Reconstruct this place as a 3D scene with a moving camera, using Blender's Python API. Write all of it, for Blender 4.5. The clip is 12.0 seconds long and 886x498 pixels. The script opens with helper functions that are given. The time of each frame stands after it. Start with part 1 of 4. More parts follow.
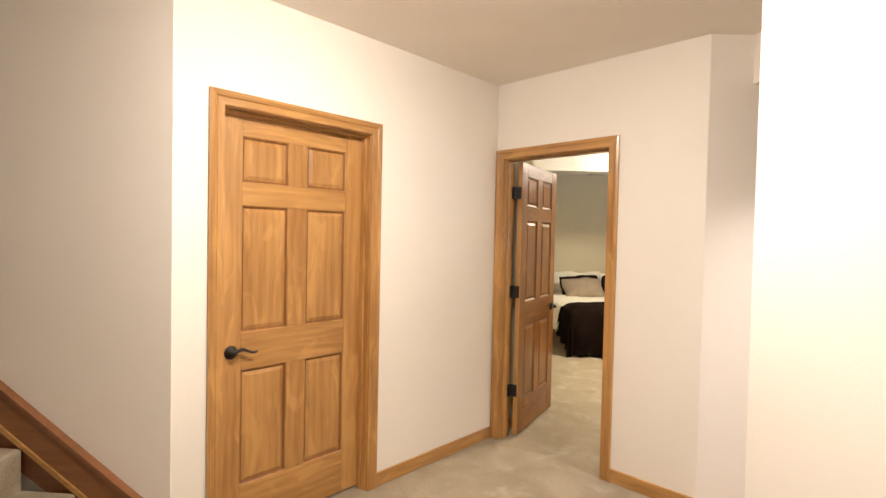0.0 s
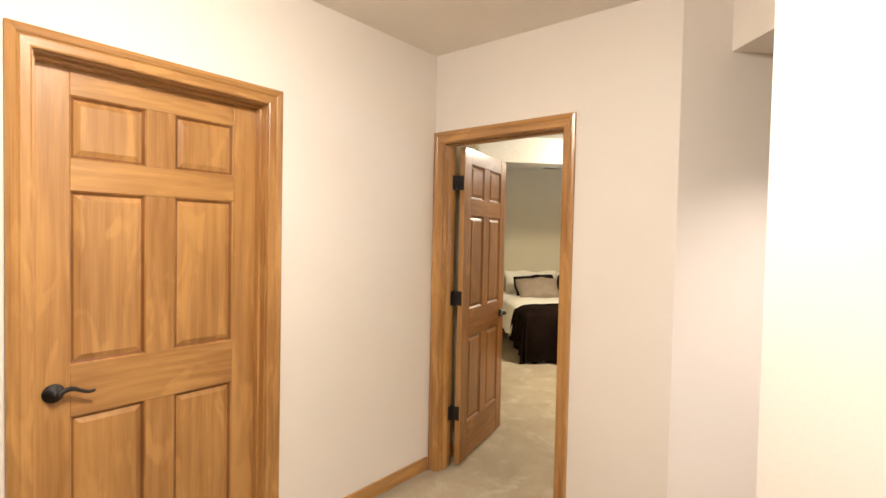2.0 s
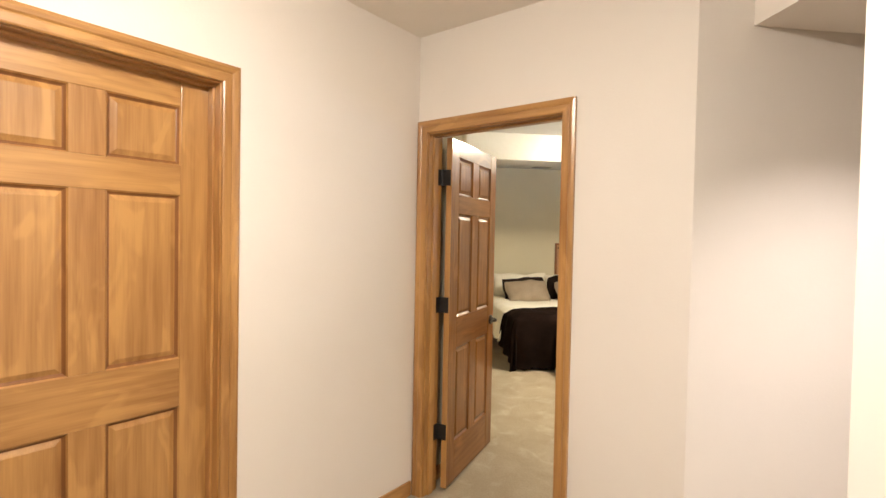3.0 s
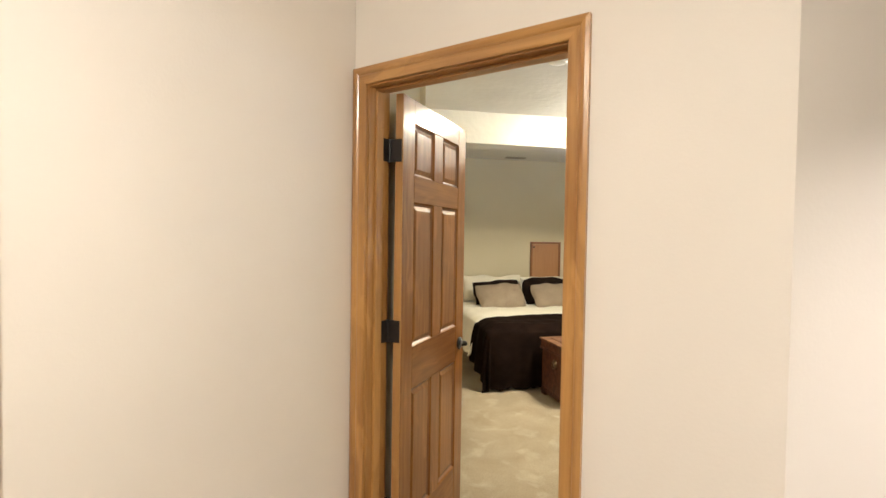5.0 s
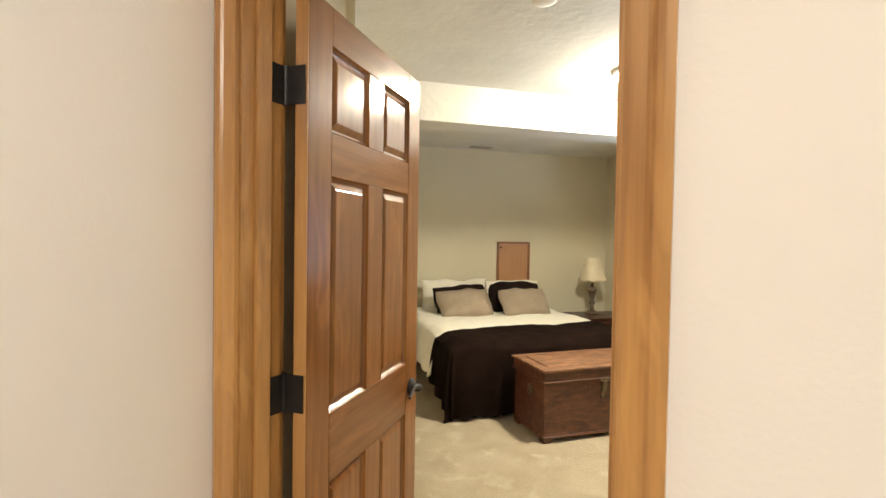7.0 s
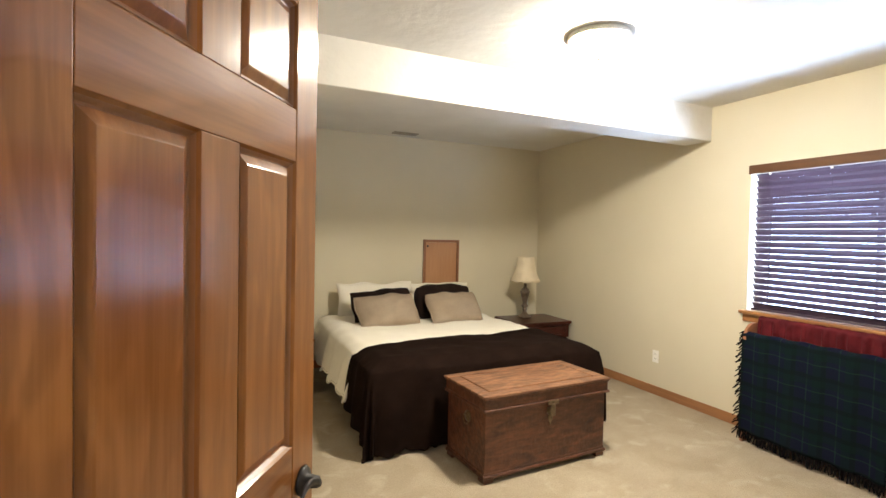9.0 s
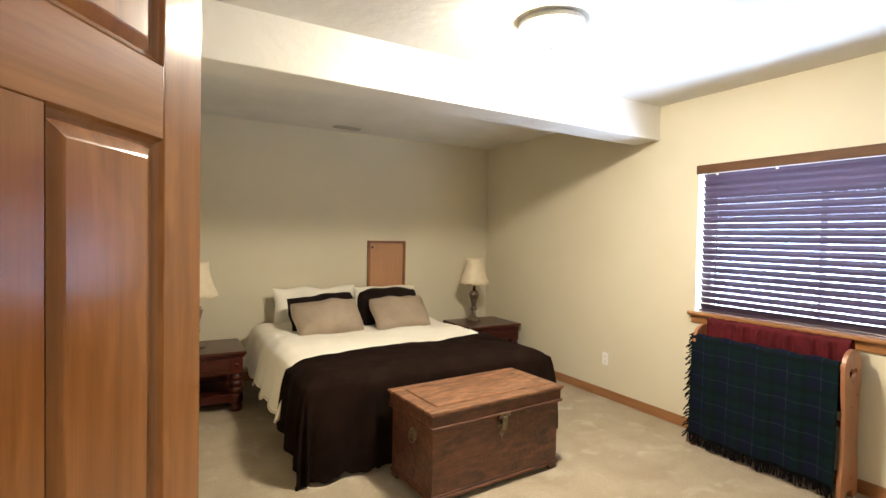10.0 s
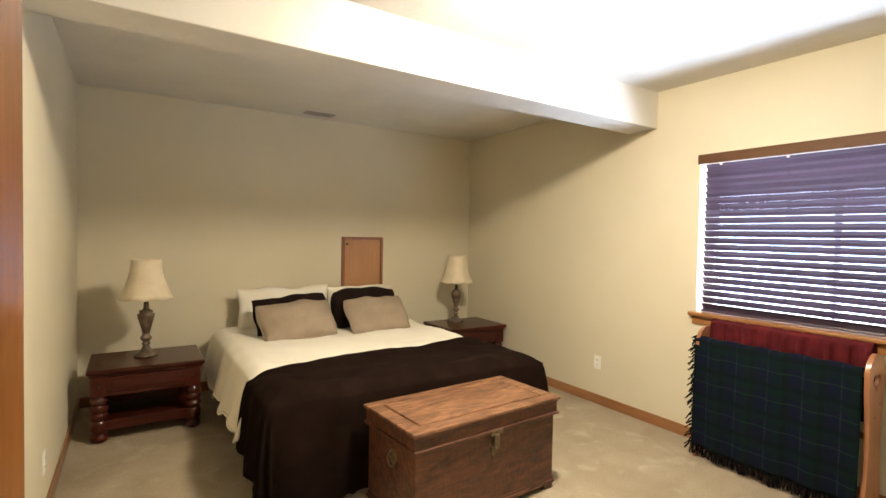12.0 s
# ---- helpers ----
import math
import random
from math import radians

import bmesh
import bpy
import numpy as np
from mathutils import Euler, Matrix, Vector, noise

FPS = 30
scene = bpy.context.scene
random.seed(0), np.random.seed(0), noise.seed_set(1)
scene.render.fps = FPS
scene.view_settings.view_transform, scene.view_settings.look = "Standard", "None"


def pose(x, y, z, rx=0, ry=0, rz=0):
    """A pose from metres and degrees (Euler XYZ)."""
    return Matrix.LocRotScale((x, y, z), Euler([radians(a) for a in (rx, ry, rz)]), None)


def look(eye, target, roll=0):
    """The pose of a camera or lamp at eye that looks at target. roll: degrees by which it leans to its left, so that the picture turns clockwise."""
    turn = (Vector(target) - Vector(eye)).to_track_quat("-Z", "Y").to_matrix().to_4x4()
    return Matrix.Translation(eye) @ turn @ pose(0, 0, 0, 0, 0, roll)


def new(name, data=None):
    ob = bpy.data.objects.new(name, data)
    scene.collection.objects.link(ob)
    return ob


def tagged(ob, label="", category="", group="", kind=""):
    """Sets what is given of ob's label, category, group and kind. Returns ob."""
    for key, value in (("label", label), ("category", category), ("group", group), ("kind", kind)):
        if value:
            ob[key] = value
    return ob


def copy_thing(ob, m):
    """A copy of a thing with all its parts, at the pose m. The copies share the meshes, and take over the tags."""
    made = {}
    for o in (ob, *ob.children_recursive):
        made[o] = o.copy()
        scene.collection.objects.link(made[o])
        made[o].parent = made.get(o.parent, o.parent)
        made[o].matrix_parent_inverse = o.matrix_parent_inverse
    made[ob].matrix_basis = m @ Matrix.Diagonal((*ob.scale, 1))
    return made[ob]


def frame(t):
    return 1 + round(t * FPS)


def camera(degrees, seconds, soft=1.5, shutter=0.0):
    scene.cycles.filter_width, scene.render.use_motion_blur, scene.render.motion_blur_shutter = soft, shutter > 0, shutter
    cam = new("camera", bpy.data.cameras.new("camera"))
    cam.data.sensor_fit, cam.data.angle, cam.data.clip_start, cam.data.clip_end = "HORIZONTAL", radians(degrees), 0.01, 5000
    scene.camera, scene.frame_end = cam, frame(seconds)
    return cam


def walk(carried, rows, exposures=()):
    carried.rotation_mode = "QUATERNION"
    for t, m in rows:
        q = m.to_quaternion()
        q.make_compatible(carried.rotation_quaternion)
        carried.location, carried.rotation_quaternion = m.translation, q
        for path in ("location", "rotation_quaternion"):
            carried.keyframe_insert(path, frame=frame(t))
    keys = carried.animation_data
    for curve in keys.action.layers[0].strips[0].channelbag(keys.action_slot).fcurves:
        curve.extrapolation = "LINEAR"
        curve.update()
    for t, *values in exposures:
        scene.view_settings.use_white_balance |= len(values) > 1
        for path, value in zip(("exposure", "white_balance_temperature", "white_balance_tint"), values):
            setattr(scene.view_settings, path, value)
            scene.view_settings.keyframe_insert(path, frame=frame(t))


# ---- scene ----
cam = camera(83.9, 12.0)
PATH = [
    (0, (0.617, 0.543, 1.476), (0.631, 2.542, 1.425), 1.2),
    (0.5, (0.644, 0.625, 1.469), (0.717, 2.623, 1.417), 1.2),
    (1, (0.692, 0.755, 1.469), (0.821, 2.75, 1.414), 1.1),
    (1.5, (0.756, 0.929, 1.479), (0.915, 2.922, 1.423), 1.1),
    (2, (0.812, 1.084, 1.477), (0.989, 3.075, 1.42), 1.2),
    (2.5, (0.833, 1.208, 1.467), (1.03, 3.198, 1.419), 1.2),
    (4.5, (0.966, 2.006, 1.47), (1.305, 3.977, 1.416), 0.9),
    (5, (1.029, 2.187, 1.466), (1.382, 4.155, 1.414), 0.9),
    (5.5, (1.063, 2.399, 1.459), (1.443, 4.362, 1.411), 0.7),
    (6, (1.095, 2.618, 1.452), (1.53, 4.57, 1.4), 0.8),
    (6.5, (1.158, 2.792, 1.453), (1.64, 4.732, 1.403), 0.8),
    (8.3, (1.379, 3.43, 1.466), (2.007, 5.328, 1.405), 1.3),
    (8.5, (1.388, 3.499, 1.465), (2.067, 5.38, 1.405), 1.2),
    (9, (1.422, 3.619, 1.457), (2.228, 5.449, 1.402), 1.2),
    (9.5, (1.486, 3.715, 1.462), (2.393, 5.496, 1.41), 1.1),
    (10, (1.555, 3.834, 1.466), (2.546, 5.571, 1.415), 1.1),
    (10.5, (1.618, 3.948, 1.451), (2.659, 5.655, 1.406), 1.1),
    (11, (1.655, 4.004, 1.45), (2.712, 5.702, 1.407), 1.1),
    (11.5, (1.682, 4.081, 1.446), (2.751, 5.771, 1.401), 1.1),
    (12, (1.704, 4.159, 1.442), (2.774, 5.848, 1.385), 1.1),
]
# seconds, stops, kelvin, tint: the picture cools at the doorway and warms again in the room
LENS_ROWS = [(0.0, 0.02, 6500, 10), (2.5, 0.0, 6450, 10), (4.5, 0.0, 6200, 5), (5.5, -0.03, 6200, 5), (6.5, 0.1, 6200, 4), (8.5, 0.0, 5950, 9), (9.5, 0.0, 6000, 10), (11.0, -0.03, 6350, 10), (12.0, -0.05, 6500, 10)]
walk(cam, [(t, look(eye, target, roll)) for t, eye, target, roll in PATH], LENS_ROWS)

# ---- world and lights ----
world = bpy.data.worlds.new("sky")
scene.world = world
world.use_nodes = True
wn = world.node_tree.nodes
sky = wn.new("ShaderNodeTexSky")
sky.sky_type = "NISHITA"
sky.sun_disc = False
sky.sun_elevation, sky.sun_rotation = radians(40), radians(200)
world.node_tree.links.new(sky.outputs[0], wn["Background"].inputs[0])
wn["Background"].inputs[1].default_value = 0.1

HALL_LAMP, ROOM_LAMP, DAYLIGHT = 264.0, 455.0, 190.0
CEIL = 2.58


def daylight():
    data = bpy.data.lights.new("window_daylight", "AREA")
    data.shape, data.size, data.size_y = "RECTANGLE", 1.5, 1.08
    data.energy, data.color = DAYLIGHT, (0.60, 0.75, 1.0)
    ob = new("window_daylight", data)
    ob.matrix_world = look((5.36, 5.39, 1.47), (4.0, 5.39, 1.47))


daylight()


# ---- materials ----
def mat(name, color, rough=0.6, metal=0.0, spec=0.5):
    m = bpy.data.materials.new(name)
    m.use_nodes = True
    b = m.node_tree.nodes["Principled BSDF"]
    b.inputs["Base Color"].default_value = (*color, 1)
    b.inputs["Roughness"].default_value = rough
    b.inputs["Metallic"].default_value = metal
    b.inputs["Specular IOR Level"].default_value = spec
    return m


def varied(name, c1, c2, scale, rough=0.6, stretch=(1, 1, 1), bump=0.0, bump_scale=None, metal=0.0, spec=0.5, coat=0.0, detail=5.0, fine=None, distort=0.0):
    """A noise-varied surface; colour at one scale, fine relief at another."""
    m = mat(name, c1, rough, metal, spec)
    nt = m.node_tree
    n, l = nt.nodes, nt.links
    b = n["Principled BSDF"]
    b.inputs["Coat Weight"].default_value = coat
    b.inputs["Coat Roughness"].default_value = 0.24
    tc = n.new("ShaderNodeTexCoord")
    mp = n.new("ShaderNodeMapping")
    mp.inputs["Scale"].default_value = stretch
    l.new(tc.outputs["Object"], mp.inputs["Vector"])
    info = n.new("ShaderNodeObjectInfo")
    shift = n.new("ShaderNodeVectorMath")
    shift.operation = "ADD"
    mul = n.new("ShaderNodeMath")
    mul.operation = "MULTIPLY"
    mul.inputs[1].default_value = 9.0
    l.new(info.outputs["Random"], mul.inputs[0])
    l.new(mp.outputs[0], shift.inputs[0])
    l.new(mul.outputs[0], shift.inputs[1])
    no = n.new("ShaderNodeTexNoise")
    no.inputs["Scale"].default_value = scale
    no.inputs["Detail"].default_value = detail
    no.inputs["Distortion"].default_value = distort
    l.new(shift.outputs[0], no.inputs["Vector"])
    ramp = n.new("ShaderNodeValToRGB")
    ramp.color_ramp.elements[0].position, ramp.color_ramp.elements[1].position = 0.32, 0.68
    ramp.color_ramp.elements[0].color, ramp.color_ramp.elements[1].color = (*c1, 1), (*c2, 1)
    l.new(no.outputs["Fac"], ramp.inputs[0])
    out = ramp.outputs[0]
    if fine:
        fn = n.new("ShaderNodeTexNoise")
        fn.inputs["Scale"].default_value = fine[0]
        fn.inputs["Detail"].default_value = 6
        l.new(shift.outputs[0], fn.inputs["Vector"])
        fr = n.new("ShaderNodeValToRGB")
        fr.color_ramp.elements[0].position, fr.color_ramp.elements[1].position = 0.35, 0.65
        g = 1 - fine[1]
        fr.color_ramp.elements[0].color, fr.color_ramp.elements[1].color = (g, g, g, 1), (1, 1, 1, 1)
        l.new(fn.outputs["Fac"], fr.inputs[0])
        mx = n.new("ShaderNodeMix")
        mx.data_type, mx.blend_type = "RGBA", "MULTIPLY"
        mx.inputs[0].default_value = 1.0
        l.new(out, mx.inputs[6])
        l.new(fr.outputs[0], mx.inputs[7])
        out = mx.outputs[2]
    l.new(out, b.inputs["Base Color"])
    if bump:
        bn = n.new("ShaderNodeTexNoise")
        bn.inputs["Scale"].default_value = bump_scale or scale
        bn.inputs["Detail"].default_value = 4
        l.new(tc.outputs["Object"], bn.inputs["Vector"])
        bp = n.new("ShaderNodeBump")
        bp.inputs["Strength"].default_value = bump
        bp.inputs["Distance"].default_value = 0.01
        l.new(bn.outputs["Fac"], bp.inputs["Height"])
        l.new(bp.outputs[0], b.inputs["Normal"])
    return m


def wood(name, dark, light, axis, rough=0.34, coat=0.55, figure=1.0, gloss=0.22, spec=0.5):
    """Stained pine: long wavering growth bands, short pale flecks, fine pores and broad blotches of stain."""
    m = mat(name, dark, rough, 0.0, spec)
    n, l = m.node_tree.nodes, m.node_tree.links
    b = n["Principled BSDF"]
    b.inputs["Coat Weight"].default_value = coat
    b.inputs["Coat Roughness"].default_value = gloss
    tc, info = n.new("ShaderNodeTexCoord"), n.new("ShaderNodeObjectInfo")
    far = n.new("ShaderNodeMath")
    far.operation = "MULTIPLY"
    far.inputs[1].default_value = 17.0
    l.new(info.outputs["Random"], far.inputs[0])
    shift = n.new("ShaderNodeVectorMath")
    shift.operation = "ADD"
    l.new(tc.outputs["Object"], shift.inputs[0])
    l.new(far.outputs[0], shift.inputs[1])

    def along(k):
        mp = n.new("ShaderNodeMapping")
        mp.inputs["Scale"].default_value = {"x": (k, 1, 1), "y": (1, k, 1), "z": (1, 1, k)}[axis]
        l.new(shift.outputs[0], mp.inputs["Vector"])
        return mp.outputs[0]

    def cloud(k, scale, detail, distortion=0.0):
        q = n.new("ShaderNodeTexNoise")
        q.inputs["Scale"].default_value, q.inputs["Detail"].default_value, q.inputs["Distortion"].default_value = scale, detail, distortion
        l.new(along(k), q.inputs["Vector"])
        return q.outputs["Fac"]

    def span(value, lo, hi, a, c):
        q = n.new("ShaderNodeMapRange")
        for k, v in enumerate((lo, hi, a, c)):
            q.inputs[k + 1].default_value = v
        l.new(value, q.inputs[0])
        return q.outputs[0]

    def plus(a, c):
        q = n.new("ShaderNodeMath")
        q.operation = "ADD"
        l.new(a, q.inputs[0])
        l.new(c, q.inputs[1])
        return q.outputs[0]

    wave = n.new("ShaderNodeTexWave")
    wave.bands_direction = "X" if axis == "z" else "Z"
    for key, v in (("Scale", 7.0), ("Distortion", 7.0), ("Detail", 2.5), ("Detail Scale", 1.6)):
        wave.inputs[key].default_value = v
    l.new(along(0.16), wave.inputs["Vector"])
    f = 0.075 * figure
    mixv = plus(span(wave.outputs["Fac"], 0.0, 1.0, -f, f), span(cloud(0.3, 4.0, 3.0), 0.3, 0.7, 0.15, 0.85))
    mixv = plus(mixv, span(cloud(0.10, 30.0, 4.0, 0.6), 0.35, 0.65, -0.09, 0.09))
    mixv = plus(mixv, span(cloud(0.03, 190.0, 3.0), 0.35, 0.65, -0.10, 0.10))
    mixv = plus(mixv, span(cloud(0.24, 12.0, 2.0, 1.2), 0.56, 0.68, 0.0, 0.30 * figure))
    ramp = n.new("ShaderNodeValToRGB")
    ramp.color_ramp.elements[0].color, ramp.color_ramp.elements[1].color = (*dark, 1), (*light, 1)
    l.new(mixv, ramp.inputs[0])
    l.new(ramp.outputs[0], b.inputs["Base Color"])
    bp = n.new("ShaderNodeBump")
    bp.inputs["Strength"].default_value, bp.inputs["Distance"].default_value = 0.05, 0.004
    l.new(cloud(0.06, 110.0, 3.0), bp.inputs["Height"])
    l.new(bp.outputs[0], b.inputs["Normal"])
    return m


def carved(name, dark, light, axis, rough, coat):
    """Old chest wood: blotchy along the grain, with a hand-worked relief."""
    return varied(name, dark, light, 13.0, rough, (0.28, 1, 1), 0.5, 34, coat=coat, detail=8.0, fine=(55.0, 0.42), distort=1.2)


HALL_PAINT = varied("hall_paint", (0.825, 0.775, 0.715), (0.86, 0.81, 0.75), 1.3, 0.75, bump=0.06, bump_scale=90, spec=0.25)
ROOM_PAINT = varied("room_paint", (0.63, 0.575, 0.44), (0.665, 0.61, 0.47), 1.3, 0.75, bump=0.06, bump_scale=90, spec=0.25)
HALL_CEIL = varied("hall_ceiling_paint", (0.85, 0.80, 0.735), (0.88, 0.83, 0.765), 2.0, 0.85, bump=0.1, bump_scale=40, spec=0.2)
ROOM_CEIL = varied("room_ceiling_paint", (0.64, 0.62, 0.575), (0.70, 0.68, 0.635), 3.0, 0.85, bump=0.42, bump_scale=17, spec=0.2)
CARPET = varied("carpet", (0.41, 0.337, 0.238), (0.50, 0.42, 0.308), 3.2, 0.95, bump=0.9, bump_scale=260, spec=0.1, detail=7, fine=(170.0, 0.25), distort=0.7)
PINE_Z = wood("pine_upright_grain", (0.285, 0.126, 0.035), (0.525, 0.282, 0.092), "z", 0.34, 0.55, 1.5)
PINE_X = wood("pine_level_grain", (0.285, 0.126, 0.035), (0.525, 0.282, 0.092), "x", 0.34, 0.55, 1.5)
# the same pine, darkened and reddened for the dimmer light on the open leaf
SHADED_PINE_Z = wood("pine_shaded_upright", (0.165, 0.058, 0.0145), (0.29, 0.120, 0.032), "z", 0.45, 0.8, 1.5, 0.13, 0.05)
SHADED_PINE_X = wood("pine_shaded_level", (0.165, 0.058, 0.0145), (0.29, 0.120, 0.032), "x", 0.45, 0.8, 1.5, 0.13, 0.05)
BASE_WOOD = wood("room_baseboard_wood", (0.22, 0.092, 0.034), (0.35, 0.16, 0.062), "x")
PINE_GROOVE = wood("pine_groove_dark", (0.16, 0.058, 0.016), (0.26, 0.105, 0.032), "z")
PINE_Y = wood("pine_length_grain", (0.24, 0.10, 0.030), (0.36, 0.165, 0.055), "y")
CHERRY_Z = wood("cherry_upright_grain", (0.024, 0.0042, 0.0026), (0.062, 0.0110, 0.006), "z", 0.3, 0.5, 0.6, 0.14, 0.08)
CHERRY_X = wood("cherry_level_grain", (0.024, 0.0042, 0.0026), (0.062, 0.0110, 0.006), "x", 0.3, 0.5, 0.6, 0.14, 0.08)
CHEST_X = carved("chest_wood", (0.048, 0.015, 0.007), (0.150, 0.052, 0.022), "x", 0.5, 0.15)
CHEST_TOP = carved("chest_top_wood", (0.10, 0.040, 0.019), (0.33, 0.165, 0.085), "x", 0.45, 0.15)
RACK_WOOD = wood("rack_pine", (0.27, 0.11, 0.05), (0.37, 0.165, 0.08), "z", 0.4, 0.2)
PANEL_WOOD = wood("panel_wood", (0.33, 0.155, 0.068), (0.46, 0.24, 0.115), "z", 0.45, 0.1, 0.4)
BRONZE = varied("oiled_bronze", (0.008, 0.007, 0.007), (0.018, 0.014, 0.013), 20, 0.48, metal=0.15)
BRASS = varied("old_brass", (0.11, 0.082, 0.048), (0.23, 0.175, 0.105), 40, 0.42, metal=0.7)
WHITE_CLOTH = varied("white_cotton", (0.80, 0.755, 0.655), (0.85, 0.81, 0.71), 5, 0.9, bump=0.25, bump_scale=9, spec=0.15)
BROWN_CLOTH = varied("dark_brown_fleece", (0.0072, 0.0038, 0.0028), (0.0125, 0.0068, 0.005), 9, 0.95, bump=0.3, bump_scale=14, spec=0.04)
BLACK_CLOTH = varied("black_brown_cotton", (0.009, 0.005, 0.004), (0.018, 0.010, 0.008), 9, 0.9, bump=0.3, bump_scale=14, spec=0.12)
GREY_CLOTH = varied("taupe_cotton", (0.30, 0.237, 0.175), (0.35, 0.28, 0.21), 8, 0.9, bump=0.2, bump_scale=300, spec=0.15, fine=(220.0, 0.15))
FRINGE = varied("black_wool_fringe", (0.0035, 0.003, 0.004), (0.008, 0.006, 0.006), 30, 0.95, spec=0.05)
RED_CLOTH = varied("dark_red_cotton", (0.055, 0.004, 0.007), (0.095, 0.007, 0.011), 9, 0.85, bump=0.2, bump_scale=20, spec=0.2)
SHADE_CLOTH = varied("cream_shade", (0.64, 0.555, 0.405), (0.72, 0.63, 0.47), 10, 0.8, bump=0.1, bump_scale=60, spec=0.2)
LAMP_BODY = varied("antique_bronze_body", (0.07, 0.045, 0.030), (0.20, 0.15, 0.105), 22, 0.45, metal=0.35, bump=0.15, bump_scale=50)
WHITE_PLASTIC = mat("white_plastic", (0.84, 0.82, 0.77), 0.4)
VENT_METAL = mat("vent_metal", (0.33, 0.30, 0.25), 0.5)
DARK = mat("dark_hole", (0.01, 0.01, 0.01), 0.9)
# brown slats with the sky's purplish glare mixed into their colour
SLAT_WOOD = varied("slat_glare_tint", (0.045, 0.028, 0.046), (0.078, 0.052, 0.080), 7, 0.35, (1, 0.1, 1), coat=0.2)
RAIL_WOOD = wood("blind_valance_wood", (0.075, 0.034, 0.015), (0.125, 0.06, 0.027), "y", 0.6, 0.05, 0.6, 0.4, 0.2)
STAIR_WOOD = wood("stair_skirt_wood", (0.17, 0.062, 0.022), (0.26, 0.105, 0.038), "x", 0.35)
GLASS = mat("window_glass", (1, 1, 1), 0.02)
GLASS.node_tree.nodes["Principled BSDF"].inputs["Transmission Weight"].default_value = 1.0


def glowing(name, color, strength):
    m = mat(name, color, 0.3)
    b = m.node_tree.nodes["Principled BSDF"]
    b.inputs["Emission Color"].default_value = (*color, 1)
    b.inputs["Emission Strength"].default_value = strength
    return m


HALL_GLOW = glowing("hall_lamp_glass", (1.0, 0.885, 0.76), HALL_LAMP)
PASSAGE_GLOW = glowing("passage_lamp_lens", (1.0, 0.87, 0.80), 1700.0)
ROOM_GLOW = glowing("room_lamp_glass", (1.0, 0.855, 0.63), ROOM_LAMP)


def plaid():
    """Dark blue and green tartan, with thin light lines, across y and z."""
    m = mat("tartan_wool", (0.01, 0.015, 0.02), 0.95, 0, 0.1)
    nt = m.node_tree
    n, l = nt.nodes, nt.links
    tc = n.new("ShaderNodeTexCoord")
    sep = n.new("ShaderNodeSeparateXYZ")
    l.new(tc.outputs["UV"], sep.inputs[0])

    def math2(op, a, b=None):
        q = n.new("ShaderNodeMath")
        q.operation = op
        for k, v in enumerate((a, b)):
            if v is None:
                continue
            if isinstance(v, float):
                q.inputs[k].default_value = v
            else:
                l.new(v, q.inputs[k])
        return q.outputs[0]

    def stripe(out, period, width, phase):
        f = math2("FRACT", math2("ADD", math2("DIVIDE", out, period), phase))
        return math2("LESS_THAN", f, width)

    col = None
    base = n.new("ShaderNodeRGB")
    base.outputs[0].default_value = (0.0042, 0.0055, 0.017, 1)
    col = base.outputs[0]
    for ch in ("X", "Y"):
        for period, width, phase, rgb, amt in ((0.17, 0.42, 0.3, (0.003, 0.013, 0.008), 0.45), (0.17, 0.16, 0.05, (0.003, 0.004, 0.006), 0.5), (0.17, 0.045, 0.5, (0.026, 0.080, 0.026), 0.18)):
            mx = n.new("ShaderNodeMix")
            mx.data_type = "RGBA"
            l.new(math2("MULTIPLY", stripe(sep.outputs[ch], period, width, phase), amt), mx.inputs[0])
            l.new(col, mx.inputs[6])
            mx.inputs[7].default_value = (*rgb, 1)
            col = mx.outputs[2]
    b = n["Principled BSDF"]
    l.new(col, b.inputs["Base Color"])
    no = n.new("ShaderNodeTexNoise")
    no.inputs["Scale"].default_value = 220
    bp = n.new("ShaderNodeBump")
    bp.inputs["Strength"].default_value = 0.4
    bp.inputs["Distance"].default_value = 0.004
    l.new(no.outputs["Fac"], bp.inputs["Height"])
    l.new(bp.outputs[0], b.inputs["Normal"])
    return m


TARTAN = plaid()


def trodden(m):
    """Scattered pale marks where the pile is pressed the other way."""
    n, l = m.node_tree.nodes, m.node_tree.links
    b = n["Principled BSDF"]
    old = b.inputs["Base Color"].links[0].from_socket
    tc = n.new("ShaderNodeTexCoord")
    no = n.new("ShaderNodeTexNoise")
    no.inputs["Scale"].default_value, no.inputs["Detail"].default_value, no.inputs["Distortion"].default_value = 5.5, 3.0, 0.5
    l.new(tc.outputs["Object"], no.inputs["Vector"])
    r = n.new("ShaderNodeValToRGB")
    r.color_ramp.elements[0].position, r.color_ramp.elements[1].position = 0.57, 0.71
    l.new(no.outputs["Fac"], r.inputs[0])
    amt = n.new("ShaderNodeMath")
    amt.operation = "MULTIPLY"
    amt.inputs[1].default_value = 0.32
    l.new(r.outputs[0], amt.inputs[0])
    mx = n.new("ShaderNodeMix")
    mx.data_type = "RGBA"
    l.new(amt.outputs[0], mx.inputs[0])
    l.new(old, mx.inputs[6])
    mx.inputs[7].default_value = (0.64, 0.575, 0.46, 1)
    l.new(mx.outputs[2], b.inputs["Base Color"])


trodden(CARPET)


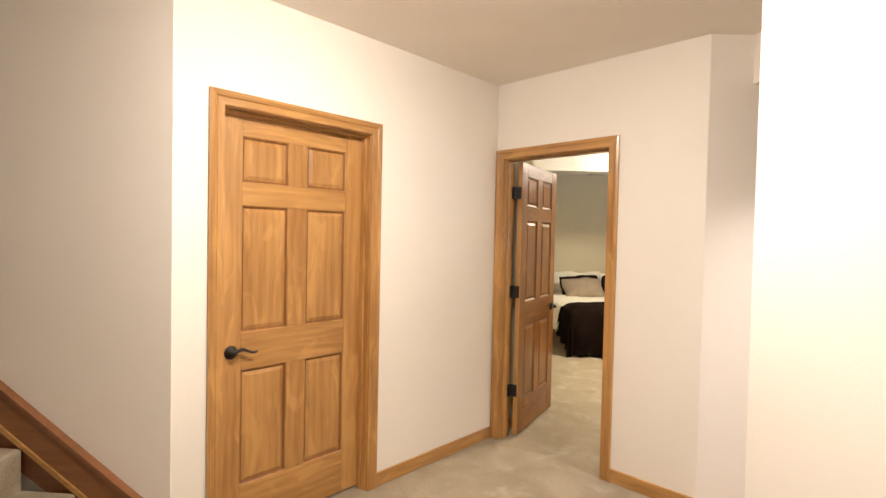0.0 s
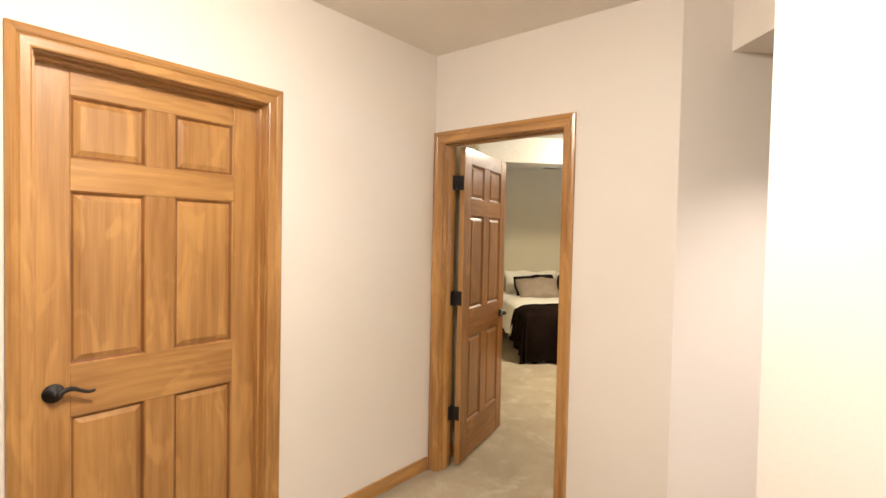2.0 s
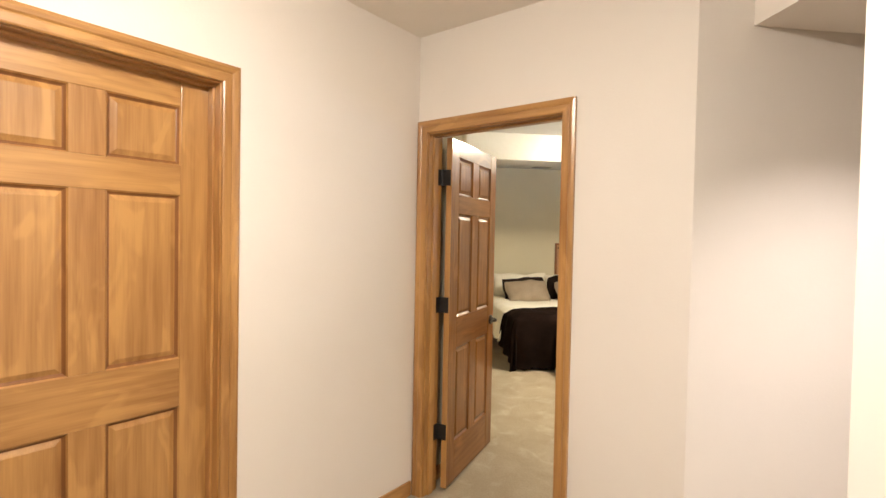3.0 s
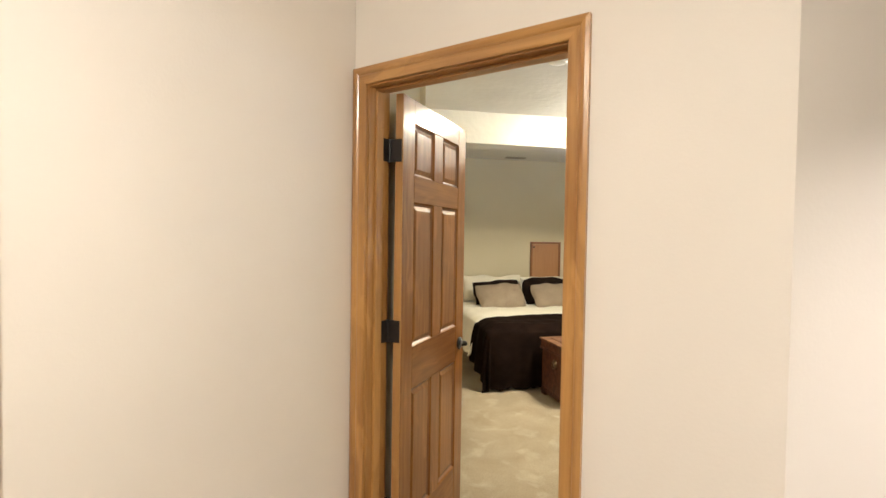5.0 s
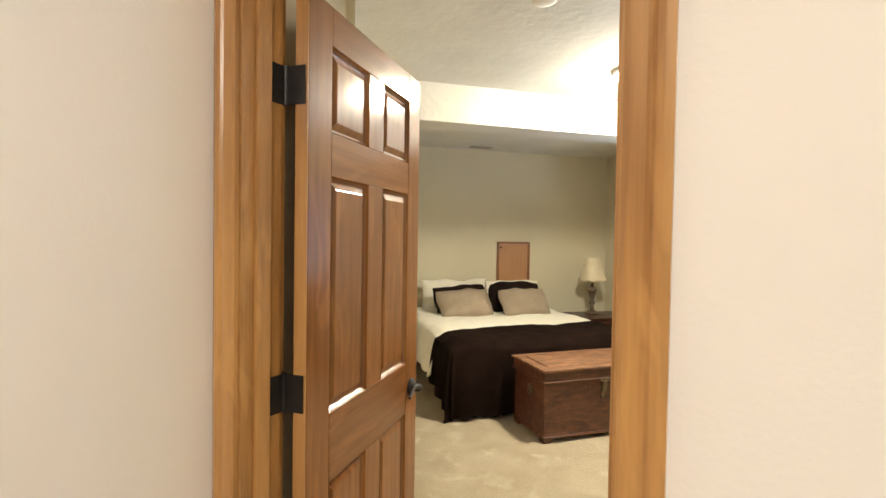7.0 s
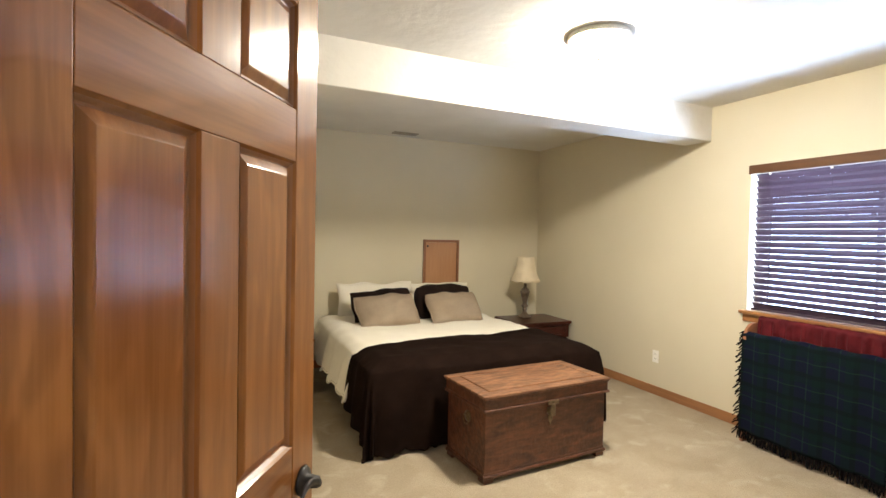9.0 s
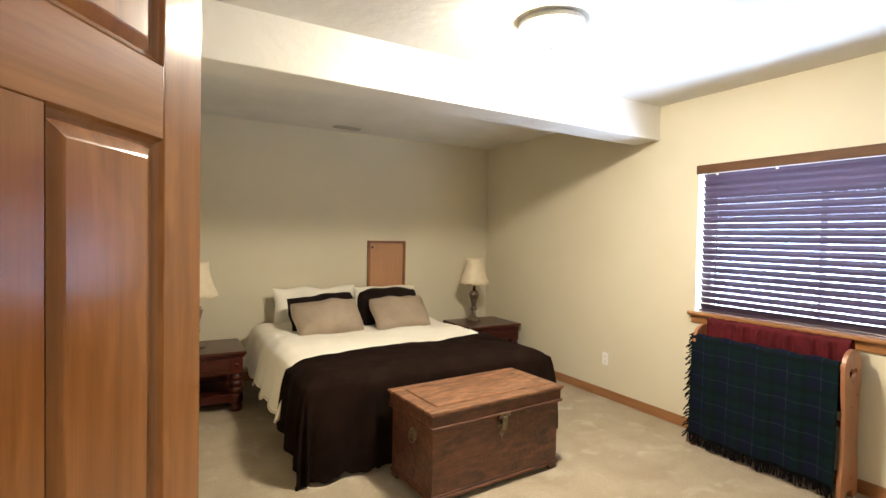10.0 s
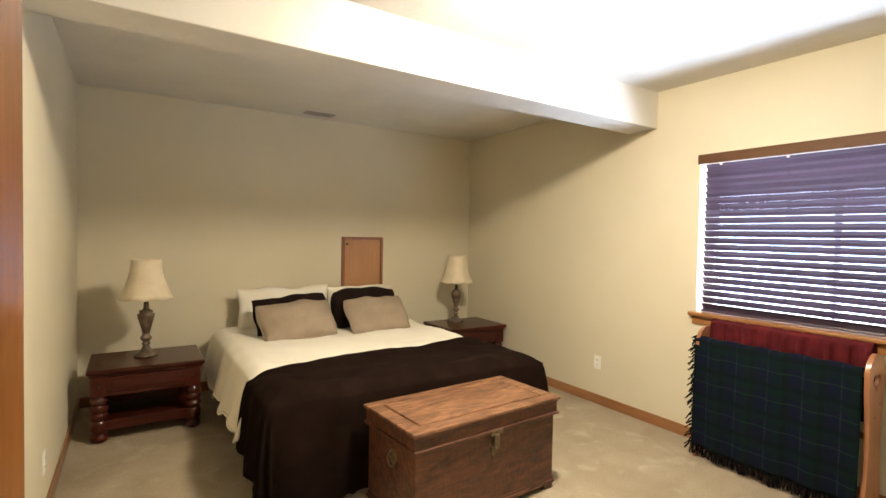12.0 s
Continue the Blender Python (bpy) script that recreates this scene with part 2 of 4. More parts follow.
# ---- mesh helpers ----
def box(bm, x0, y0, z0, x1, y1, z1, bevel=0.0, seg=2):
    r = bmesh.ops.create_cube(bm, size=1)
    vs = r["verts"]
    for v in vs:
        v.co = Vector((x0 if v.co.x < 0 else x1, y0 if v.co.y < 0 else y1, z0 if v.co.z < 0 else z1))
    if bevel:
        es = list({e for v in vs for e in v.link_edges})
        bmesh.ops.bevel(bm, geom=es, offset=bevel, segments=seg, affect="EDGES", profile=0.5)
    return vs


def boxed(*args, **kw):
    bm = bmesh.new()
    box(bm, *args, **kw)
    return bm


def lathe(bm, profile, cx=0.0, cy=0.0, seg=28):
    rings = []
    for r, z in profile:
        rings.append([bm.verts.new((cx + r * math.cos(2 * math.pi * k / seg), cy + r * math.sin(2 * math.pi * k / seg), z)) for k in range(seg)])
    for a, b in zip(rings, rings[1:]):
        for k in range(seg):
            bm.faces.new((a[k], a[(k + 1) % seg], b[(k + 1) % seg], b[k]))
    bm.faces.new(list(reversed(rings[0])))
    bm.faces.new(rings[-1])


def turned(profile, cx=0.0, cy=0.0, seg=28):
    bm = bmesh.new()
    lathe(bm, profile, cx, cy, seg)
    return bm


def rod(bm, p, q, r, seg=10):
    p, q = Vector(p), Vector(q)
    rot = (q - p).to_track_quat("Z", "Y").to_matrix()
    rings = [[bm.verts.new(c + rot @ Vector((r * math.cos(2 * math.pi * k / seg), r * math.sin(2 * math.pi * k / seg), 0))) for k in range(seg)] for c in (p, q)]
    for k in range(seg):
        bm.faces.new((rings[0][k], rings[0][(k + 1) % seg], rings[1][(k + 1) % seg], rings[1][k]))
    bm.faces.new(list(reversed(rings[0])))
    bm.faces.new(rings[1])


def mesh_of(name, bm, material, smooth=False):
    bmesh.ops.recalc_face_normals(bm, faces=bm.faces)
    me = bpy.data.meshes.new(name)
    bm.to_mesh(me)
    bm.free()
    me.materials.append(material)
    if smooth:
        me.polygons.foreach_set("use_smooth", [True] * len(me.polygons))
    return me


def part(name, bm, material, parent, label="", smooth=False):
    ob = new(name, mesh_of(name, bm, material, smooth))
    ob.parent = parent
    if label:
        tagged(ob, label)
    return ob


def solid(name, bm, material, label, category, kind="structure", at=None, smooth=False, group=""):
    ob = new(name, mesh_of(name, bm, material, smooth))
    if at is not None:
        ob.matrix_world = at
    return tagged(ob, label, category, group, kind)


def thing(name, label, category, at, group="", kind=""):
    ob = new(name)
    ob.empty_display_size = 0.1
    ob.matrix_world = at
    return tagged(ob, label, category, group, kind)


def sheet(fn, nu, nv, thick=0.0):
    """A grid of nu x nv cells from fn(u, v), u and v from 0 to 1, with uv in the mesh."""
    bm = bmesh.new()
    uvl = bm.loops.layers.uv.new("UVMap")
    g = [[bm.verts.new(fn(i / nu, j / nv)) for j in range(nv + 1)] for i in range(nu + 1)]
    for i in range(nu):
        for j in range(nv):
            f = bm.faces.new((g[i][j], g[i + 1][j], g[i + 1][j + 1], g[i][j + 1]))
            for lp, (a, b) in zip(f.loops, ((i, j), (i + 1, j), (i + 1, j + 1), (i, j + 1))):
                lp[uvl].uv = (a / nu, b / nv)
    return bm


def thicken(ob, t, offset=-1.0):
    md = ob.modifiers.new("thickness", "SOLIDIFY")
    md.thickness, md.offset = t, offset
    return ob


# ---- the plan ----
D_AT = pose(-0.389, 2.71, 0, 0, 0, 45.2)     # wall with the closed door: x along it, y into it
E_AT = pose(1.014, 4.144, 0, 0, 0, -44.27)   # wall with the open door
WEST, EAST, NORTH = 1.344, 5.14, 9.008
WALL = 0.115
DOOR_H = 2.036


def wall_with_door(name, at, u0, u1, face, o0, o1, oh, front, back, label):
    bm = bmesh.new()
    for a, b, z0, z1 in ((u0, o0, 0, CEIL + 0.1), (o1, u1, 0, CEIL + 0.1), (o0, o1, oh, CEIL + 0.1)):
        box(bm, a, face, z0, b, face + WALL, z1)
    ob = solid(name, bm, front, label, "wall", at=at)
    ob.data.materials.append(back)
    for p in ob.data.polygons:
        if p.center.y > face + WALL - 0.001:
            p.material_index = 1
    return ob


def shell():
    solid("floor", boxed(-5, -3, -0.2, 8, 10, 0), CARPET, "beige cut-pile carpet with faint pale trodden marks", "floor")
    bm = bmesh.new()
    box(bm, -5, -3, CEIL, 8, 10, CEIL + 0.2)
    ob = solid("ceiling", bm, HALL_CEIL, "plain warm white painted hallway ceiling", "ceiling")
    # the bedroom's ceiling begins behind the door wall
    bm = bmesh.new()
    pts = [(1.05, 4.20), (2.07, 3.225), (5.3, 3.225), (5.3, 9.1), (1.25, 9.1), (1.25, 4.42)]
    top = [bm.verts.new((x, y, CEIL - 0.006)) for x, y in pts]
    up = [bm.verts.new((x, y, CEIL + 0.1)) for x, y in pts]
    bm.faces.new(top)
    bm.faces.new(list(reversed(up)))
    for k in range(6):
        bm.faces.new((top[k], top[(k + 1) % 6], up[(k + 1) % 6], up[k]))
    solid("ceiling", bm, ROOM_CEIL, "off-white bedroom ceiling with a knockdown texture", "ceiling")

    wall_with_door("wall_hall", D_AT, -0.154, 2.03, 0.022, 0.051, 0.897, 2.055, HALL_PAINT, HALL_PAINT, "warm white painted hallway wall around the closed door")
    wall_with_door("wall_doorway", E_AT, -0.005, 1.408, 0.02, 0.051, 0.872, 2.055, HALL_PAINT, ROOM_PAINT, "painted wall around the open bedroom doorway")
    solid("wall_west_short", boxed(2.145, 0.022, 0, 2.47, 0.137, CEIL + 0.1), ROOM_PAINT, "khaki beige painted bedroom wall stub behind the door", "wall", at=D_AT)
    solid("wall_west", boxed(WEST - WALL, 4.46, 0, WEST, NORTH + WALL, CEIL + 0.1), ROOM_PAINT, "khaki beige painted bedroom wall", "wall")
    solid("wall_north", boxed(WEST, NORTH, 0, EAST + 0.2, NORTH + WALL, CEIL + 0.1), ROOM_PAINT, "khaki beige painted wall behind the bed", "wall")
    # east wall with the window's opening
    bm = bmesh.new()
    for y0, y1, z0, z1 in ((3.2, WY0, 0, CEIL + 0.1), (WY1, NORTH, 0, CEIL + 0.1), (WY0, WY1, 0, WZ0), (WY0, WY1, WZ1, CEIL + 0.1)):
        box(bm, EAST, y0, z0, EAST + 0.2, y1, z1)
    solid("wall_east", bm, ROOM_PAINT, "khaki beige painted bedroom wall with the window", "wall")
    ob = solid("wall_south", boxed(2.036, 3.175, 0, 5.34, 3.29, CEIL + 0.1), HALL_PAINT, "painted wall between hallway and bedroom", "wall")
    ob.data.materials.append(ROOM_PAINT)
    for p in ob.data.polygons:
        if p.center.y > 3.289:
            p.material_index = 1
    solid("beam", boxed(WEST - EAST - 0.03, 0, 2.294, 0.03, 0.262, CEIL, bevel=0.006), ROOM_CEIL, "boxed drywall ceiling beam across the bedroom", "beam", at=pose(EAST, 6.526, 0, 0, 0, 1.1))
    # the hallway's other sides
    solid("wall_side", boxed(1.606, -1.6, 0, 1.72, 2.092, CEIL + 0.1, bevel=0.004), HALL_PAINT, "warm white painted end of a hallway wall", "wall")
    bm = bmesh.new()
    cx, cy, q = CAN
    for x0, y0, x1, y1 in ((2.268, 1.0, cx - q, 3.175), (cx + q, 1.0, 4.2, 3.175), (cx - q, 1.0, cx + q, cy - q), (cx - q, cy + q, cx + q, 3.175)):
        box(bm, x0, y0, 2.318, x1, y1, CEIL + 0.1)
    box(bm, cx - q, cy - q, 2.42, cx + q, cy + q, CEIL + 0.1)
    solid("soffit", bm, HALL_PAINT, "boxed drywall soffit over the side passage", "soffit")
    solid("wall_passage", boxed(4.2, -1.6, 0, 4.3, 3.175, CEIL + 0.1), HALL_PAINT, "plain painted wall closing the side passage", "wall")
    solid("wall_back", boxed(-3.2, -1.7, 0, 4.3, -1.6, CEIL + 0.1), HALL_PAINT, "plain painted wall at the hallway's end", "wall")
    solid("wall_left", boxed(-3.3, -1.7, 0, -3.2, 3.2, CEIL + 0.1), HALL_PAINT, "plain painted wall beside the stairs", "wall")
    solid("wall_stairs", boxed(-2.9, 0.0, 0, 0.0, WALL, CEIL + 0.1), HALL_PAINT, "painted wall along the stairs", "wall", at=pose(-0.505, 2.615, 0, 0, 0, -5))


CAN = (2.62, 2.35, 0.072)   # recessed light: centre and half its opening
WY0, WY1, WZ0, WZ1 = 4.61, 6.168, 0.925, 2.04
shell()


def skirting(name, at, x0, x1, y, side, material=PINE_X):
    bm = bmesh.new()
    a, b = (y - 0.013, y) if side < 0 else (y, y + 0.013)
    box(bm, x0, a, 0, x1, b, 0.083, bevel=0.004)
    solid(name, bm, material, "narrow honey-stained wooden baseboard", "baseboard", at=at)


skirting("baseboard", D_AT, 0.954, 2.0, 0.022, -1)
skirting("baseboard", E_AT, 0.926, 1.40, 0.02, -1)
skirting("baseboard", pose(0, 0, 0), 2.05, 4.2, 3.175, -1)
skirting("baseboard", pose(EAST, 0, 0, 0, 0, 90), 3.3, 9.0, 0.0, 1, BASE_WOOD)
skirting("baseboard", pose(WEST, 0, 0, 0, 0, 90), 4.5, 9.0, 0.0, -1, BASE_WOOD)
skirting("baseboard", pose(0, 0, 0), WEST + 0.014, EAST - 0.014, NORTH, -1, BASE_WOOD)
skirting("baseboard", D_AT, 2.16, 2.45, 0.022, -1)
skirting("baseboard", pose(1.606, 0, 0, 0, 0, 90), -1.6, 2.09, 0.0, 1)
skirting("baseboard", pose(0, 0, 0), 2.10, 5.1, 3.29, 1)


# ---- doors ----
def casing(root, o0, o1, h, w, face, sign):
    """Mitred casing round an opening: three lengths with a stepped, rounded section."""
    sec = [(0.0, 0.0), (0.0, 0.012), (0.006, 0.015), (0.03, 0.016), (0.036, 0.013), (0.042, 0.018), (w - 0.012, 0.021), (w, 0.017), (w, 0.0)]
    path = [((o0, 0.0), (-1, 0)), ((o0, h), (-1, 1)), ((o1, h), (1, 1)), ((o1, 0.0), (1, 0))]
    for k in range(3):
        bm = bmesh.new()
        ends = []
        for (px, pz), (dx, dz) in path[k:k + 2]:
            ends.append([bm.verts.new((px + dx * a, face + sign * d, pz + dz * a)) for a, d in sec])
        m = len(sec)
        for j in range(m):
            bm.faces.new((ends[0][j], ends[0][(j + 1) % m], ends[1][(j + 1) % m], ends[1][j]))
        bm.faces.new(ends[0])
        bm.faces.new(ends[1])
        part("casing", bm, PINE_X if k == 1 else PINE_Z, root)


def door_leaf(root, width, height, front, upright, level, thick=0.035):
    """A six-panel leaf from x = 0 to width; front and back faces at y = front and front + thick."""
    st, mu = 0.108, 0.105
    pw = (width - 2 * st - mu) / 2
    cols = ((st, st + pw), (st + pw + mu, width - st))
    rails = ((0.0, 0.235), (0.798, 0.981), (1.592, 1.703), (height - 0.098, height))
    rows = ((0.235, 0.798), (0.981, 1.592), (1.703, height - 0.098))
    b = front + thick
    for x0, x1 in ((0, st), (width - st, width)):
        part("stile", boxed(x0, front, 0, x1, b, height, bevel=0.003), upright, root)
    for z0, z1 in rails:
        part("rail", boxed(st, front + 0.0008, z0, width - st, b - 0.0008, z1, bevel=0.002), level, root)
    for z0, z1 in rows:
        part("mullion", boxed(st + pw, front + 0.0012, z0, st + pw + mu, b - 0.0012, z1, bevel=0.002), upright, root)
        for x0, x1 in cols:
            bm = bmesh.new()
            # sticking slopes down to a groove, the field rises again
            prof = ((0.0, 0.001), (0.004, 0.006), (0.010, 0.0125), (0.0135, 0.014), (0.030, 0.006), (0.033, 0.005))
            for side in (0, 1):
                rings = []
                for inset, dep in prof:
                    y = front + dep if side == 0 else b - dep
                    rings.append([bm.verts.new(p) for p in ((x0 + inset, y, z0 + inset), (x1 - inset, y, z0 + inset), (x1 - inset, y, z1 - inset), (x0 + inset, y, z1 - inset))])
                for r0, r1 in zip(rings, rings[1:]):
                    for k in range(4):
                        bm.faces.new((r0[k], r0[(k + 1) % 4], r1[(k + 1) % 4], r1[k]))
                bm.faces.new(rings[-1])
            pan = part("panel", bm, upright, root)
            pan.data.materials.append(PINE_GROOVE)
            # faces along the groove take the darker pine
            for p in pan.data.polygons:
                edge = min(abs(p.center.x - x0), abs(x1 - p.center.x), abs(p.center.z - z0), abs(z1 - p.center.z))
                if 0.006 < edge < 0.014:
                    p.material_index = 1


def lever(root, x, z, y, direction, facing):
    """A wavy lever on a round rose; facing is -1 towards lower y."""
    bm = bmesh.new()
    prof = [(0.0, 0), (0.031, 0), (0.033, 0.004), (0.029, 0.011), (0.016, 0.014), (0.013, 0.04), (0.0, 0.042)]
    lathe(bm, [(max(r, 0.0005), h) for r, h in prof], seg=20)
    bmesh.ops.rotate(bm, verts=bm.verts, cent=(0, 0, 0), matrix=Matrix.Rotation(radians(90 * -facing), 3, "X") if facing > 0 else Matrix.Rotation(radians(90), 3, "X"))
    bmesh.ops.translate(bm, verts=bm.verts, vec=(x, y, z))
    handle = part("lever_handle", bm, BRONZE, root, "oil-rubbed bronze lever handle on a round rose", smooth=True)
    bm = bmesh.new()
    n = 12
    rings = []
    for k in range(n + 1):
        f = k / n
        c = Vector((x + direction * 0.112 * f, y + facing * (0.042 - 0.008 * math.sin(f * 3.1)), z + 0.010 * math.sin(f * 6.0 - 0.5) + 0.004))
        h, d = 0.011 - 0.006 * f, 0.007 - 0.003 * f
        rings.append([bm.verts.new(c + Vector((0, d * math.cos(a), h * math.sin(a)))) for a in [2 * math.pi * q / 8 for q in range(8)]])
    for r0, r1 in zip(rings, rings[1:]):
        for q in range(8):
            bm.faces.new((r0[q], r0[(q + 1) % 8], r1[(q + 1) % 8], r1[q]))
    bm.faces.new(rings[0])
    bm.faces.new(rings[-1])
    part("lever", bm, BRONZE, handle, smooth=True)


def jamb(root, o0, o1, h, y0, y1, stop):
    for a, b in ((o0 - 0.019, o0), (o1, o1 + 0.019)):
        part("jamb", boxed(a, y0, 0, b, y1, h, bevel=0.001), PINE_Z, root)
    part("head_jamb", boxed(o0 - 0.019, y0, h, o1 + 0.019, y1, h + 0.019, bevel=0.001), PINE_X, root)
    s0, s1 = stop
    for a, b in ((o0, o0 + 0.011), (o1 - 0.011, o1)):
        part("door_stop", boxed(a, s0, 0, b, s1, h - 0.011, bevel=0.002), PINE_Z, root)
    part("door_stop", boxed(o0, s0, h - 0.011, o1, s1, h, bevel=0.002), PINE_X, root)


def closed_door():
    root = thing("door_1", "closed honey-stained six-panel pine door with bronze lever", "door", D_AT, kind="structure")
    o0, o1 = 0.070, 0.878
    casing(root, o0 - 0.006, o1 + 0.006, DOOR_H + 0.006, 0.067, 0.022, -1)
    jamb(root, o0, o1, DOOR_H, 0.023, 0.137, (0.058, 0.094))
    leaf = new("leaf")
    leaf.parent = root
    leaf.matrix_local = pose(o0 + 0.003, 0, 0.012)
    door_leaf(leaf, o1 - o0 - 0.006, 2.02, 0.0945, PINE_Z, PINE_X)
    lever(leaf, 0.06, 0.893, 0.0945, 1, -1)


def open_door():
    root = thing("door_2", "honey-stained six-panel pine door standing open into the bedroom", "door", E_AT, kind="structure")
    o0, o1 = 0.070, 0.853
    casing(root, o0 - 0.006, o1 + 0.006, DOOR_H + 0.006, 0.064, 0.02, -1)
    casing(root, o0 - 0.006, o1 + 0.006, DOOR_H + 0.006, 0.064, 0.135, 1)
    jamb(root, o0, o1, DOOR_H, 0.021, 0.134, (0.055, 0.094))
    part("strike_plate", boxed(o1 - 0.002, 0.10, 0.90, o1 + 0.001, 0.125, 0.96), BRONZE, root)
    # the leaf hangs on its room-side corner; its hall face looks at the doorway
    hinge = Vector((0.073, 0.1415, 0))
    width = 0.748
    leaf = new("leaf")
    leaf.parent = root
    hung = E_AT.inverted() @ pose(1.217, 4.165, 0.014, 0, 0, 57.9)
    leaf.matrix_local = hung
    # shaded pine copy: the leaf's dimness is in its colour
    door_leaf(leaf, width, 2.02, 0.0, SHADED_PINE_Z, SHADED_PINE_X)
    lever(leaf, width - 0.062, 0.885, 0.0, -1, -1)
    lever(leaf, width - 0.062, 0.885, 0.035, -1, 1)
    part("latch_plate", boxed(width - 0.001, 0.008, 0.86, width + 0.002, 0.028, 0.915), BRONZE, leaf)
    # added strip: hall light on the edge, painted as brighter pine
    part("hinge_edge", boxed(-0.002, 0.001, 0.001, 0.0005, 0.034, 2.019), PINE_Z, leaf, "hinge edge of the door leaf in brighter, lit pine")
    edge = hung @ Vector((-0.0045, 0.006, 0))
    for z in (1.807, 1.077, 0.341):
        bm = bmesh.new()
        rod(bm, (hinge.x, hinge.y, z - 0.047), (hinge.x, hinge.y, z + 0.047), 0.0065)
        box(bm, o0 - 0.001, 0.095, z - 0.045, o0 + 0.003, hinge.y, z + 0.045)
        # leaf plate, laid on the door's hinge edge
        p, q = Vector((hinge.x, hinge.y)), edge.to_2d()
        d = (q - p).normalized()
        nrm = Vector((-d.y, d.x)) * 0.002
        quad = [p + nrm, q + nrm, q - nrm, p - nrm]
        lo = [bm.verts.new((c.x, c.y, z - 0.045)) for c in quad]
        hi = [bm.verts.new((c.x, c.y, z + 0.045)) for c in quad]
        bm.faces.new(lo)
        bm.faces.new(hi)
        for k in range(4):
            bm.faces.new((lo[k], lo[(k + 1) % 4], hi[(k + 1) % 4], hi[k]))
        part("hinge", bm, BRONZE, root, "black bronze butt hinge")


closed_door()
open_door()


# ---- stairs ----
def stairs():
    at = pose(-0.505, 2.615, 0, 0, 0, 175)   # x runs up along the wall, y towards the open side
    root = thing("stairs", "carpeted stairs rising along the wall with wooden skirt", "stairs", at, kind="structure")
    rise, run, x0 = 0.178, 0.245, 0.15
    for k in range(8):
        bm = bmesh.new()
        a = x0 + k * run
        box(bm, a, 0.03, 0.0 if k < 1 else (k - 0.2) * rise, a + run + 0.03, 1.0, (k + 1) * rise, bevel=0.018, seg=3)
        part("step", bm, CARPET, root, "beige carpeted step")

    def sloped(lo, hi, y0, y1):
        bm = bmesh.new()
        sl = rise / run
        ends = []
        for x in (0.02, 2.2):
            base = (x - x0) * sl + 0.18
            ends.append([bm.verts.new((x, y, max(base + z, 0.0))) for y, z in ((y0, lo), (y1, lo), (y1, hi), (y0, hi))])
        for k in range(4):
            bm.faces.new((ends[0][k], ends[0][(k + 1) % 4], ends[1][(k + 1) % 4], ends[1][k]))
        bm.faces.new(ends[0])
        bm.faces.new(ends[1])
        return bm

    part("skirt_board", sloped(-0.25, -0.015, 0.001, 0.018), STAIR_WOOD, root)
    part("skirt_board", sloped(0.016, 0.158, 0.001, 0.03), STAIR_WOOD, root)
    part("skirt_strip", sloped(-0.012, 0.014, 0.001, 0.036), PINE_X, root, "pale wooden strip below the skirt")
    part("skirt_cap", sloped(0.158, 0.178, 0.001, 0.038), STAIR_WOOD, root, "rounded cap along the skirt")


stairs()


# ---- lamps on the ceilings ----
def dome_light(name, x, y, z, r, glow, label):
    root = thing(name, label, "ceiling light", pose(x, y, z))
    part("base_ring", turned([(r * 0.9, 0), (r, -0.004), (r + 0.006, -0.016), (r, -0.03), (r * 0.93, -0.032)], seg=40), WHITE_PLASTIC, root, "cream metal ring", smooth=True)
    prof = [(r * 0.92 * math.cos(a), -0.033 - 0.075 * math.sin(a)) for a in [math.pi / 2 * k / 8 for k in range(8)]] + [(0.012, -0.108)]
    part("glass_bowl", turned(prof, seg=40), glow, root, "lit frosted glass bowl", smooth=True)
    part("finial", turned([(0.012, -0.108), (0.014, -0.114), (0.008, -0.12), (0.010, -0.126), (0.003, -0.134)], seg=14), BRASS, root, smooth=True)


dome_light("ceiling_light", 3.29, 5.79, CEIL - 0.006, 0.165, ROOM_GLOW, "flush ceiling light with lit frosted glass bowl")
dome_light("ceiling_light", 0.60, 1.90, CEIL, 0.165, HALL_GLOW, "flush hallway ceiling light with lit frosted bowl")


def smoke_detector():
    root = thing("smoke_detector", "white round smoke detector on the bedroom ceiling", "smoke detector", pose(2.237, 5.05, CEIL - 0.006))
    part("base", turned([(0.068, 0), (0.069, -0.012), (0.062, -0.016)], seg=30), WHITE_PLASTIC, root, smooth=True)
    part("cover", turned([(0.055, -0.016), (0.058, -0.022), (0.056, -0.038), (0.045, -0.046), (0.01, -0.048)], seg=30), WHITE_PLASTIC, root, smooth=True)



def recessed_light():
    root = thing("recessed_light", "lit recessed downlight in the passage soffit", "ceiling light", pose(CAN[0], CAN[1], 2.318))
    bm = bmesh.new()
    rings = []
    for rad, z in ((0.108, 0.0), (0.107, -0.006), (0.074, -0.008), (0.070, 0.0), (0.070, 0.10), (0.0715, 0.10), (0.0715, 0.0)):
        rings.append([bm.verts.new((rad * math.cos(2 * math.pi * k / 32), rad * math.sin(2 * math.pi * k / 32), z)) for k in range(32)])
    for a, b in zip(rings, rings[1:]):
        for k in range(32):
            bm.faces.new((a[k], a[(k + 1) % 32], b[(k + 1) % 32], b[k]))
    part("trim", bm, WHITE_PLASTIC, root, smooth=True)
    part("lens", turned([(0.064, 0.085), (0.062, 0.078), (0.01, 0.074)], seg=24), PASSAGE_GLOW, root, smooth=True)


smoke_detector()
recessed_light()


